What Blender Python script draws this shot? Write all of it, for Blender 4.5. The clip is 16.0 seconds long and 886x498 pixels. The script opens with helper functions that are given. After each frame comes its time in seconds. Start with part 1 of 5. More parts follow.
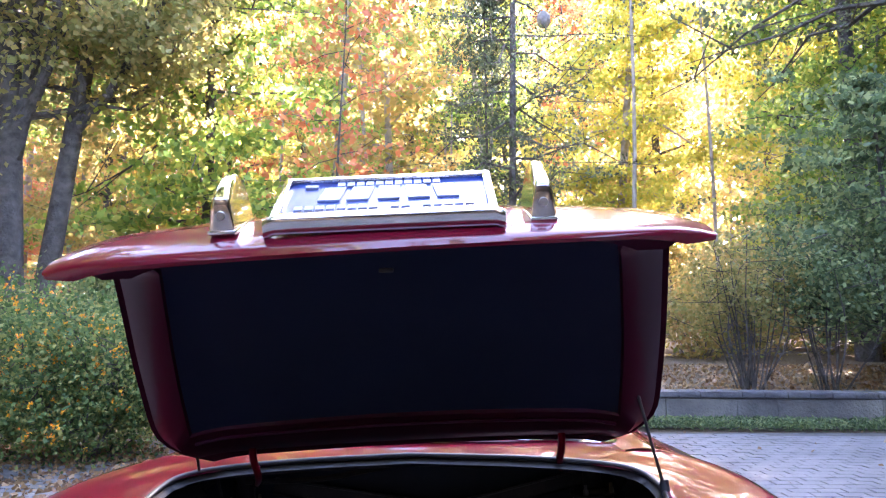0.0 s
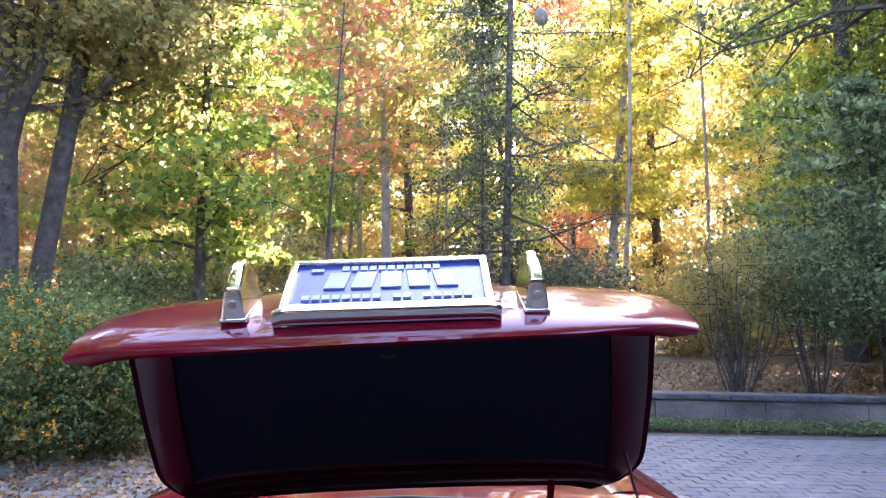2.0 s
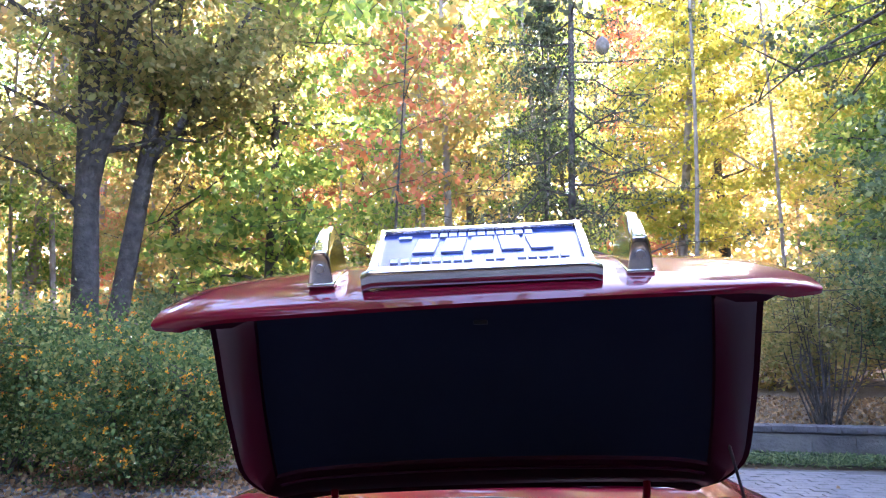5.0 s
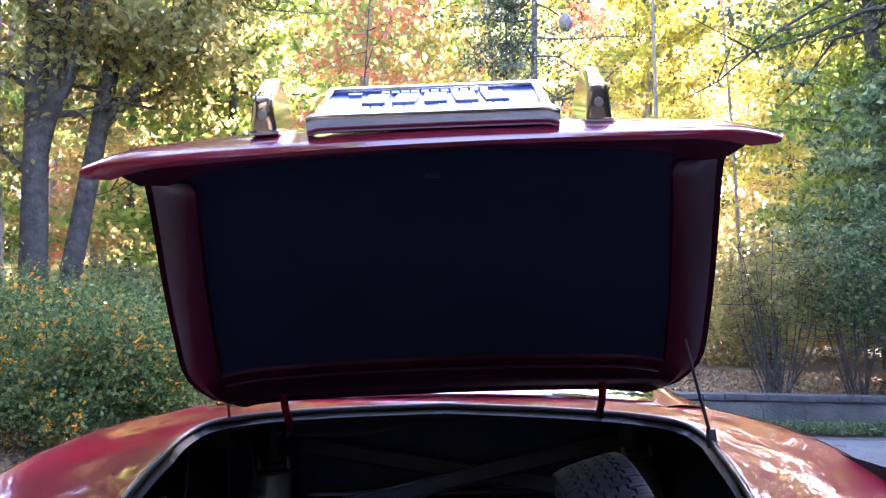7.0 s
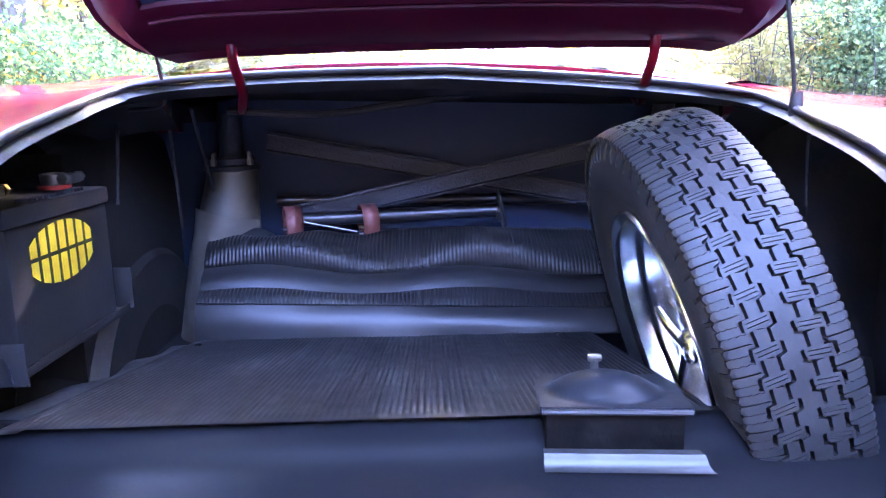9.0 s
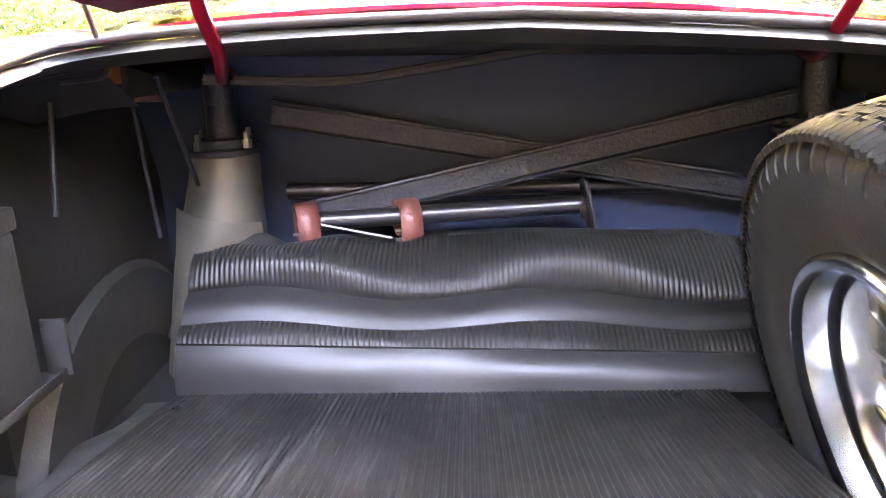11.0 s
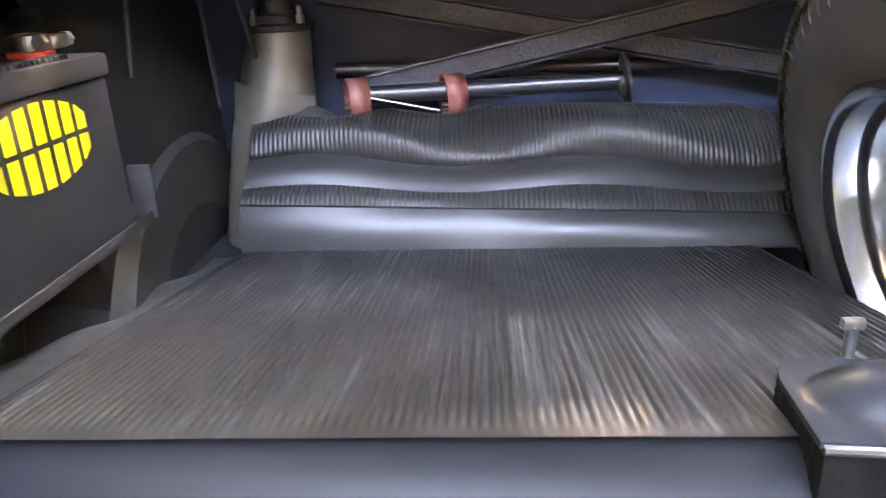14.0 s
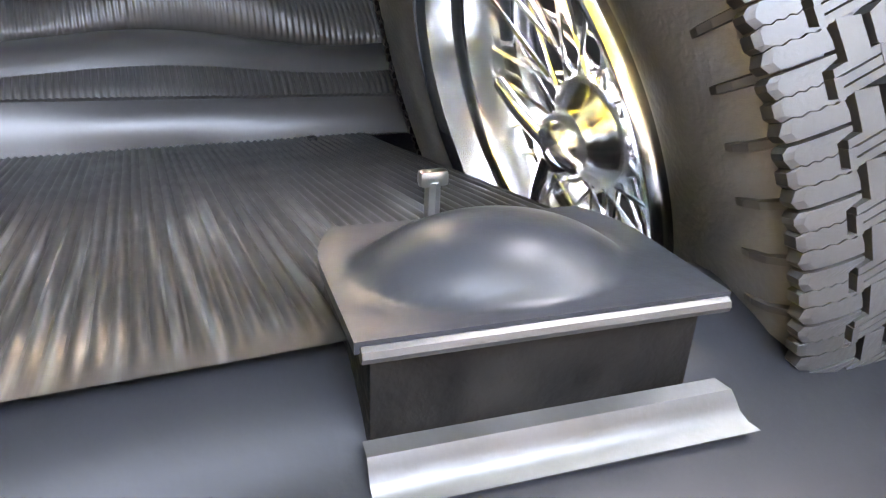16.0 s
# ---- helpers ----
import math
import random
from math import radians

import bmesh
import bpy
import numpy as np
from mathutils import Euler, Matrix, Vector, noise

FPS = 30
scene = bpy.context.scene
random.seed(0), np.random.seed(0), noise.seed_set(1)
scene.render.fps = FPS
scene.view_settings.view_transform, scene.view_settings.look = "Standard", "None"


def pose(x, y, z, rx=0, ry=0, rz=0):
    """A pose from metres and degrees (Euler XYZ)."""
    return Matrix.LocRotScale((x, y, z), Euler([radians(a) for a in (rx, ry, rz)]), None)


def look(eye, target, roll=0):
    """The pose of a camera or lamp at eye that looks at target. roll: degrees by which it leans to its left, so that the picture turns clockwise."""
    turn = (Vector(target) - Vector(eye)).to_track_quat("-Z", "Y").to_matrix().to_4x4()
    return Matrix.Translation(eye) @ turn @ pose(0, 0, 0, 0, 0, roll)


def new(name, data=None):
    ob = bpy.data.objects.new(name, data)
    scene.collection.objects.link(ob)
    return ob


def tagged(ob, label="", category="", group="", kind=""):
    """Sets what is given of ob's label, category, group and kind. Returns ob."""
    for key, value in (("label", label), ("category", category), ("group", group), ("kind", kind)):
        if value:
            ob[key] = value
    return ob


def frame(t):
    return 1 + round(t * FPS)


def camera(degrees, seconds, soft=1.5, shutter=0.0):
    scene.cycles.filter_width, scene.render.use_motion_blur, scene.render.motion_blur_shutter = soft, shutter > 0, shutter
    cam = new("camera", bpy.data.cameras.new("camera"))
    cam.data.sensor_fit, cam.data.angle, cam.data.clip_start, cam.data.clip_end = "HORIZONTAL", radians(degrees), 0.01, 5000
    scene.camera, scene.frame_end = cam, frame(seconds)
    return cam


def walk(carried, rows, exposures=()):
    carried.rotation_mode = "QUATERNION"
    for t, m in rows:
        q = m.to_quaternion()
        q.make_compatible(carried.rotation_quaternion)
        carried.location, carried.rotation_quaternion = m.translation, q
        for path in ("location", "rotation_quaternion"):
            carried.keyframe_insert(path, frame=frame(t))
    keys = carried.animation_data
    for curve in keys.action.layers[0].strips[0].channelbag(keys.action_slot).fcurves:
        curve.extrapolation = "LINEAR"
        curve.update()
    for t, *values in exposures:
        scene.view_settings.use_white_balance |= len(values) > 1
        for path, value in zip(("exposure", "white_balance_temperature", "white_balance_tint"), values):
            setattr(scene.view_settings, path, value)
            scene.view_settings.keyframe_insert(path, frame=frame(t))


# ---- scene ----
cam = camera(63.2, 16.0, soft=1.15, shutter=0.18)
EXPOSURES = [(0, 5.4, 6500, 33), (3.0, 4.8, 6600, 33), (4.7, 4.98, 6200, 33), (7.0, 5.25, 6100, 35), (7.5, 5.6, 5900, 37), (8.0, 7.1, 5500, 43), (8.7, 7.85, 5500, 45), (11.0, 9.25, 10300, 31), (11.5, 9.25, 10100, 32), (12.0, 8.8, 9800, 33), (13.0, 8.3, 9300, 33), (13.5, 8.4, 9300, 33), (14.0, 9.1, 9800, 27), (14.5, 9.35, 10400, 23), (15.0, 9.35, 10800, 21), (16.0, 9.0, 11000, 21)]
PATH = [
    (0, (0.065, -1.19, 1.287), (0.101, 0.798, 1.5), -2.7),
    (0.5, (0.078, -1.274, 1.39), (0.132, 0.716, 1.585), -3.0),
    (1, (0.084, -1.299, 1.442), (0.133, 0.692, 1.624), -2.3),
    (1.5, (0.082, -1.304, 1.471), (0.128, 0.688, 1.647), -2.1),
    (2, (0.061, -1.267, 1.437), (0.113, 0.724, 1.616), -1.9),
    (2.5, (0.038, -1.232, 1.391), (0.143, 0.756, 1.583), -2.3),
    (3, (0.027, -1.23, 1.387), (0.151, 0.746, 1.668), -3.6),
    (3.5, (0.037, -1.187, 1.354), (0.188, 0.788, 1.633), -4.1),
    (4, (0.013, -1.165, 1.304), (0.17, 0.809, 1.58), -3.5),
    (4.5, (0.01, -1.183, 1.324), (0.031, 0.797, 1.609), -2.8),
    (4.7, (0.009, -1.202, 1.333), (-0.111, 0.773, 1.622), -2.2),
    (7, (0.015, -1.128, 1.143), (0.003, 0.857, 1.386), -2.1),
    (7.5, (0.007, -1.054, 1.063), (-0.001, 0.943, 1.158), -1.7),
    (8, (-0.033, -0.997, 0.976), (0.012, 1.002, 0.925), -1.6),
    (8.5, (-0.038, -0.898, 0.931), (-0.009, 1.09, 0.718), -1.6),
    (8.7, (-0.036, -0.839, 0.912), (-0.004, 1.139, 0.623), -1.4),
    (11, (-0.074, -0.308, 0.951), (-0.151, 1.617, 0.416), -2.4),
    (11.5, (-0.13, -0.308, 0.901), (-0.399, 1.609, 0.396), -3.1),
    (12, (-0.159, -0.321, 0.882), (-0.554, 1.573, 0.377), -2.0),
    (12.5, (-0.173, -0.348, 0.877), (-0.691, 1.516, 0.368), -2.1),
    (13, (-0.173, -0.383, 0.876), (-0.704, 1.473, 0.354), -1.6),
    (13.5, (-0.15, -0.419, 0.887), (-0.547, 1.459, 0.326), -2.0),
    (14, (-0.121, -0.409, 0.877), (-0.248, 1.454, 0.163), -2.6),
    (14.5, (-0.06, -0.387, 0.859), (0.037, 1.453, 0.082), -1.2),
    (15, (-0.003, -0.33, 0.821), (0.39, 1.46, 0.02), 0.5),
    (15.5, (0.02, -0.282, 0.769), (0.662, 1.43, -0.041), 2.2),
    (16, (0.014, -0.247, 0.748), (0.737, 1.406, -0.114), 2.6),
]
walk(cam, [(t, look(eye, target, roll)) for t, eye, target, roll in PATH], EXPOSURES)

# ---- light ----
SUN_AZ, SUN_EL = 32.0, 34.0
world = bpy.data.worlds.new("sky")
scene.world = world
world.use_nodes = True
wn = world.node_tree
wn.nodes.clear()
sky = wn.nodes.new("ShaderNodeTexSky")
sky.sky_type, sky.sun_disc = "NISHITA", False
sky.sun_elevation, sky.sun_rotation = radians(SUN_EL), radians(SUN_AZ)
back = wn.nodes.new("ShaderNodeBackground")
sky.dust_density, sky.ozone_density = 1.0, 1.2
back.inputs["Strength"].default_value = 0.15
wout = wn.nodes.new("ShaderNodeOutputWorld")
wn.links.new(sky.outputs[0], back.inputs[0])
wn.links.new(back.outputs[0], wout.inputs[0])
sun_data = bpy.data.lights.new("sun", "SUN")
sun_data.energy, sun_data.angle, sun_data.color = 3.6, radians(0.6), (1.0, 0.9, 0.74)
sun = new("sun", sun_data)
sun_way = Vector((math.sin(radians(SUN_AZ)) * math.cos(radians(SUN_EL)), math.cos(radians(SUN_AZ)) * math.cos(radians(SUN_EL)), math.sin(radians(SUN_EL))))
sun.matrix_world = look(sun_way * 60, (0, 0, 0))


# ---- materials ----
def material(name, color, rough=0.5, metal=0.0, other=None, scale=8.0, mix=0.5, bump=0.0, bump_scale=60.0, coat=0.0,
             island=False, detail=6.0, rough_var=0.0, spec=0.5):
    m = bpy.data.materials.new(name)
    m.use_nodes = True
    t = m.node_tree
    b = t.nodes["Principled BSDF"]
    b.inputs["Roughness"].default_value, b.inputs["Metallic"].default_value = rough, metal
    b.inputs["Coat Weight"].default_value = coat
    b.inputs["Coat Roughness"].default_value = 0.03
    b.inputs["Specular IOR Level"].default_value = spec
    coords = t.nodes.new("ShaderNodeTexCoord")
    big = t.nodes.new("ShaderNodeTexNoise")
    big.inputs["Scale"].default_value, big.inputs["Detail"].default_value = scale, detail
    t.links.new(coords.outputs["Object"], big.inputs["Vector"])
    blend = t.nodes.new("ShaderNodeMix")
    blend.data_type = "RGBA"
    blend.inputs["A"].default_value = (*color, 1)
    blend.inputs["B"].default_value = (*(other or [c * 0.7 for c in color]), 1)
    ramp = t.nodes.new("ShaderNodeMapRange")
    ramp.inputs["From Min"].default_value, ramp.inputs["From Max"].default_value = 0.5 - 0.3 * mix - 0.05, 0.5 + 0.3 * (1 - mix) + 0.1
    t.links.new(big.outputs["Fac"], ramp.inputs["Value"])
    t.links.new(ramp.outputs["Result"], blend.inputs["Factor"])
    t.links.new(blend.outputs["Result"], b.inputs["Base Color"])
    if island:
        geo = t.nodes.new("ShaderNodeNewGeometry")
        t.links.new(geo.outputs["Random Per Island"], blend.inputs["Factor"])
    if rough_var:
        fine = t.nodes.new("ShaderNodeTexNoise")
        fine.inputs["Scale"].default_value, fine.inputs["Detail"].default_value = scale * 5, 5
        t.links.new(coords.outputs["Object"], fine.inputs["Vector"])
        rr = t.nodes.new("ShaderNodeMapRange")
        rr.inputs["To Min"].default_value, rr.inputs["To Max"].default_value = max(0.02, rough - rough_var), min(1, rough + rough_var)
        t.links.new(fine.outputs["Fac"], rr.inputs["Value"])
        t.links.new(rr.outputs["Result"], b.inputs["Roughness"])
    if bump:
        grain = t.nodes.new("ShaderNodeTexNoise")
        grain.inputs["Scale"].default_value, grain.inputs["Detail"].default_value = bump_scale, 6
        t.links.new(coords.outputs["Object"], grain.inputs["Vector"])
        relief = t.nodes.new("ShaderNodeBump")
        relief.inputs["Strength"].default_value, relief.inputs["Distance"].default_value = bump, 0.02 * 40 / bump_scale
        t.links.new(grain.outputs["Fac"], relief.inputs["Height"])
        t.links.new(relief.outputs["Normal"], b.inputs["Normal"])
    return m


def leaf_material(name, colors, thin=0.6, rough=0.55):
    """Leaves with a colour of their own each, that let some light through."""
    m = bpy.data.materials.new(name)
    m.use_nodes = True
    t = m.node_tree
    t.nodes.clear()
    geo = t.nodes.new("ShaderNodeNewGeometry")
    ramp = t.nodes.new("ShaderNodeValToRGB")
    ramp.color_ramp.elements[0].color = (*colors[0], 1)
    ramp.color_ramp.elements[1].color = (*colors[-1], 1)
    for n, c in enumerate(colors[1:-1], 1):
        ramp.color_ramp.elements.new(n / (len(colors) - 1)).color = (*c, 1)
    t.links.new(geo.outputs["Random Per Island"], ramp.inputs["Fac"])
    b = t.nodes.new("ShaderNodeBsdfPrincipled")
    b.inputs["Roughness"].default_value = rough
    b.inputs["Specular IOR Level"].default_value = 0.3
    tr = t.nodes.new("ShaderNodeBsdfTranslucent")
    mixer = t.nodes.new("ShaderNodeMixShader")
    mixer.inputs[0].default_value = thin
    out = t.nodes.new("ShaderNodeOutputMaterial")
    t.links.new(ramp.outputs["Color"], b.inputs["Base Color"])
    t.links.new(ramp.outputs["Color"], tr.inputs["Color"])
    t.links.new(b.outputs[0], mixer.inputs[1])
    t.links.new(tr.outputs[0], mixer.inputs[2])
    t.links.new(mixer.outputs[0], out.inputs[0])
    return m


PAINT = material("red_paint", (0.105, 0.0016, 0.010), 0.35, 0.0, (0.092, 0.0013, 0.008), 3.0, 0.5, coat=0.65, spec=0.02)
# the same red paint under the lid, its shade put into a darker colour
PAINT_SHADED = material("shaded_red_paint", (0.024, 0.0014, 0.0085), 0.4, 0.0, (0.019, 0.0012, 0.007), 5.0, coat=0.05, spec=0.1)
CHROME = material("chrome", (0.60, 0.59, 0.57), 0.05, 1.0, (0.50, 0.49, 0.47), 30.0, 0.5, rough_var=0.04)
STEEL = material("bright_steel", (0.40, 0.39, 0.37), 0.33, 1.0, (0.26, 0.25, 0.23), 40.0, rough_var=0.04)
BARE = material("bare_grey_metal", (0.115, 0.104, 0.084), 0.45, 0.4, (0.06, 0.055, 0.047), 14.0, rough_var=0.12, bump=0.05)
BLACK_SATIN = material("black_satin_metal", (0.0055, 0.0060, 0.0072), 0.34, 0.0, (0.008, 0.0086, 0.0098), 9.0, rough_var=0.04, bump=0.03, bump_scale=120, spec=0.11)
NAVY_WALL = material("dark_navy_panel", (0.0128, 0.0205, 0.0400), 0.5, 0.0, (0.0160, 0.0245, 0.0465), 7.0, rough_var=0.1, spec=0.12)
TUB_BLACK = material("black_textured_tub", (0.015, 0.015, 0.0162), 0.55, 0.0, (0.024, 0.0235, 0.023), 12.0, bump=0.10, bump_scale=120, spec=0.16)
BRACE_BLACK = material("black_undersealed_steel", (0.0095, 0.0120, 0.0180), 0.5, 0.0, (0.0165, 0.0200, 0.0280), 40.0, bump=0.5, bump_scale=160, spec=0.3)
RUBBER = material("black_rubber", (0.016, 0.016, 0.0165), 0.38, 0.0, (0.024, 0.024, 0.0245), 10.0, rough_var=0.07, spec=0.3)
RUBBER_MAT = material("ribbed_black_rubber", (0.0048, 0.0047, 0.0047), 0.46, 0.0, (0.0080, 0.0078, 0.0076), 7.0, rough_var=0.08, spec=0.12)

def scuffed(m, pale=(0.12, 0.118, 0.114), amount=0.6):
    """Pale dusty scuffs, drawn out along the car's length, over a dark material."""
    t = m.node_tree
    b = t.nodes["Principled BSDF"]
    old = b.inputs["Base Color"].links[0].from_socket
    coords = t.nodes.new("ShaderNodeTexCoord")
    stretch = t.nodes.new("ShaderNodeMapping")
    stretch.inputs["Scale"].default_value = (150, 7, 7)
    t.links.new(coords.outputs["Object"], stretch.inputs["Vector"])
    n = t.nodes.new("ShaderNodeTexNoise")
    n.inputs["Scale"].default_value, n.inputs["Detail"].default_value = 1.0, 4
    t.links.new(stretch.outputs["Vector"], n.inputs["Vector"])
    wide = t.nodes.new("ShaderNodeTexNoise")
    wide.inputs["Scale"].default_value = 5.0
    t.links.new(coords.outputs["Object"], wide.inputs["Vector"])
    r = t.nodes.new("ShaderNodeMapRange")
    r.inputs["From Min"].default_value, r.inputs["From Max"].default_value = 0.5, 0.75
    r.inputs["To Max"].default_value = amount
    t.links.new(n.outputs["Fac"], r.inputs["Value"])
    w = t.nodes.new("ShaderNodeMapRange")
    w.inputs["From Min"].default_value, w.inputs["From Max"].default_value = 0.4, 0.65
    t.links.new(wide.outputs["Fac"], w.inputs["Value"])
    mul = t.nodes.new("ShaderNodeMath")
    mul.operation = "MULTIPLY"
    t.links.new(r.outputs["Result"], mul.inputs[0])
    t.links.new(w.outputs["Result"], mul.inputs[1])
    blend = t.nodes.new("ShaderNodeMix")
    blend.data_type = "RGBA"
    blend.inputs["B"].default_value = (*pale, 1)
    t.links.new(mul.outputs[0], blend.inputs["Factor"])
    t.links.new(old, blend.inputs["A"])
    t.links.new(blend.outputs["Result"], b.inputs["Base Color"])


RUBBER_BANK = material("smooth_black_rubber", (0.0085, 0.0085, 0.0086), 0.37, 0.0, (0.0125, 0.0125, 0.0126), 5.0, rough_var=0.08, spec=0.16)
scuffed(RUBBER_MAT, amount=0.4)
SEAL = material("grey_rubber_seal", (0.016, 0.017, 0.020), 0.42, 0.0, (0.026, 0.027, 0.029), 20.0, spec=0.35)
TYRE = material("tyre_sidewall_rubber", (0.0185, 0.0190, 0.0202), 0.5, 0.0, (0.029, 0.0296, 0.0308), 25.0, bump=0.2, bump_scale=220, spec=0.3)
TREAD = material("worn_tread_rubber", (0.0072, 0.0073, 0.0074), 0.55, 0.0, (0.0140, 0.0138, 0.0136), 30.0, bump=0.08, bump_scale=260, spec=0.24)
BOARD = material("dark_lining_board", (0.0058, 0.0090, 0.0210), 0.6, 0.0, (0.0078, 0.0118, 0.0265), 6.0, bump=0.1, bump_scale=250, spec=0.12)
CASE = material("black_plastic_case", (0.012, 0.012, 0.0126), 0.42, 0.0, (0.018, 0.018, 0.018), 14.0, bump=0.08, bump_scale=200, spec=0.25)
YELLOW = material("yellow_print", (0.50, 0.335, 0.006), 0.5, 0.0, (0.75, 0.52, 0.01), 30.0)
LEATHER = material("red_brown_leather", (0.115, 0.030, 0.022), 0.5, 0.0, (0.075, 0.020, 0.015), 60.0, bump=0.3, bump_scale=300)
BLUE_PLATE = material("blue_enamel_plate", (0.010, 0.036, 0.17), 0.25, 0.0, (0.028, 0.065, 0.22), 25.0)
PLATE_SILVER = material("silver_print", (0.20, 0.25, 0.35), 0.32, 0.0, (0.13, 0.175, 0.27), 40.0)
GLASS_DARK = material("dark_rear_glass", (0.01, 0.012, 0.014), 0.03, 0.0, (0.015, 0.017, 0.02), 4.0, coat=1.0)
BRASS = material("brass", (0.34, 0.28, 0.19), 0.36, 1.0, (0.33, 0.25, 0.13), 60.0, rough_var=0.06)
GREEN_FELT = material("green_felt", (0.03, 0.12, 0.07), 0.9)
RIM_CHROME = material("bright_rim_metal", (0.66, 0.68, 0.71), 0.21, 1.0, (0.60, 0.62, 0.65), 18.0, rough_var=0.03)
RED_PLASTIC = material("red_plastic", (0.5, 0.04, 0.02), 0.5)

BARK = material("grey_bark", (0.040, 0.035, 0.031), 0.9, 0.0, (0.105, 0.094, 0.084), 9.0, bump=1.0, bump_scale=22)
BARK_PALE = material("pale_bark", (0.27, 0.24, 0.20), 0.85, 0.0, (0.15, 0.125, 0.10), 5.0, bump=0.5, bump_scale=20)
STONE = material("wall_stone", (0.22, 0.20, 0.17), 0.9, 0.0, (0.055, 0.053, 0.052), 1.6, bump=0.8, bump_scale=30)
CAPSTONE = material("dark_cap_stone", (0.055, 0.053, 0.058), 0.85, 0.0, (0.11, 0.105, 0.10), 5.0, bump=0.6, bump_scale=30)
PAVER = material("grey_paver", (0.092, 0.090, 0.090), 0.75, 0.0, (0.150, 0.142, 0.136), 3.0, bump=0.5, bump_scale=60)
JOINT = material("joint_sand", (0.06, 0.056, 0.052), 0.95, 0.0, (0.10, 0.09, 0.08), 12.0, bump=0.5)
EARTH = material("leaf_strewn_earth", (0.075, 0.048, 0.026), 0.95, 0.0, (0.12, 0.08, 0.04), 0.7, bump=0.9, bump_scale=14)
SIDING = material("weathered_timber", (0.055, 0.047, 0.040), 0.8, 0.0, (0.085, 0.073, 0.062), 2.0, bump=0.4, bump_scale=30)
NEST = material("papery_nest", (0.16, 0.14, 0.13), 0.95, 0.0, (0.26, 0.24, 0.22), 14.0, bump=0.6)
LEAF_GREEN = leaf_material("green_leaves", [(0.10, 0.18, 0.045), (0.18, 0.29, 0.06), (0.28, 0.37, 0.075), (0.46, 0.45, 0.11)])
LEAF_DARK = leaf_material("dark_green_leaves", [(0.06, 0.10, 0.048), (0.105, 0.16, 0.072), (0.17, 0.235, 0.10), (0.30, 0.34, 0.14)], 0.5)
LEAF_FIR = leaf_material("fir_needles", [(0.055, 0.075, 0.046), (0.09, 0.115, 0.064), (0.16, 0.18, 0.10)], 0.5)
LEAF_YELLOW = leaf_material("yellow_leaves", [(0.33, 0.33, 0.05), (0.45, 0.42, 0.065), (0.54, 0.43, 0.09), (0.28, 0.37, 0.06)], 0.55)
LEAF_GOLD = leaf_material("golden_leaves", [(0.25, 0.24, 0.075), (0.38, 0.30, 0.09), (0.46, 0.28, 0.10), (0.22, 0.28, 0.075)], 0.55)
LEAF_ORANGE = leaf_material("orange_leaves", [(0.42, 0.13, 0.06), (0.52, 0.20, 0.08), (0.46, 0.16, 0.10), (0.40, 0.26, 0.08)], 0.55)
LEAF_BROWN = leaf_material("brown_leaves", [(0.16, 0.09, 0.045), (0.28, 0.17, 0.08), (0.38, 0.26, 0.14), (0.22, 0.13, 0.08)], 0.2)
LEAF_OLIVE = leaf_material("olive_leaves", [(0.15, 0.16, 0.06), (0.25, 0.25, 0.085), (0.38, 0.29, 0.11), (0.22, 0.25, 0.085)], 0.6)
LEAF_BUSH = leaf_material("bush_leaves", [(0.04, 0.09, 0.033), (0.085, 0.155, 0.05), (0.15, 0.22, 0.07), (0.31, 0.31, 0.10)], 0.5)
DARK_ROD = material("dark_rod_metal", (0.05, 0.05, 0.05), 0.35, 0.8, (0.1, 0.1, 0.1), 30.0)
GLOSS_BLACK = material("glossy_black_tube", (0.006, 0.0065, 0.0085), 0.32, 0.0, (0.012, 0.0125, 0.015), 20.0, rough_var=0.03)
FLANGE = material("worn_black_steel", (0.009, 0.0088, 0.0085), 0.36, 0.08, (0.018, 0.0175, 0.017), 25.0, rough_var=0.07, bump=0.05, spec=0.28)
SILL_BLACK = material("dark_sill_paint", (0.0034, 0.0036, 0.0042), 0.36, 0.0, (0.0046, 0.0049, 0.0056), 6.0, rough_var=0.05, bump=0.04, bump_scale=140, spec=0.05)
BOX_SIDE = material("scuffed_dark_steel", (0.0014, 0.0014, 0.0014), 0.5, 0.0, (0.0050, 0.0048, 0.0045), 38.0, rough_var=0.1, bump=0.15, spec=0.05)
FLOWER = leaf_material("orange_flowers", [(0.75, 0.30, 0.02), (0.80, 0.42, 0.03), (0.70, 0.20, 0.05)], 0.3)


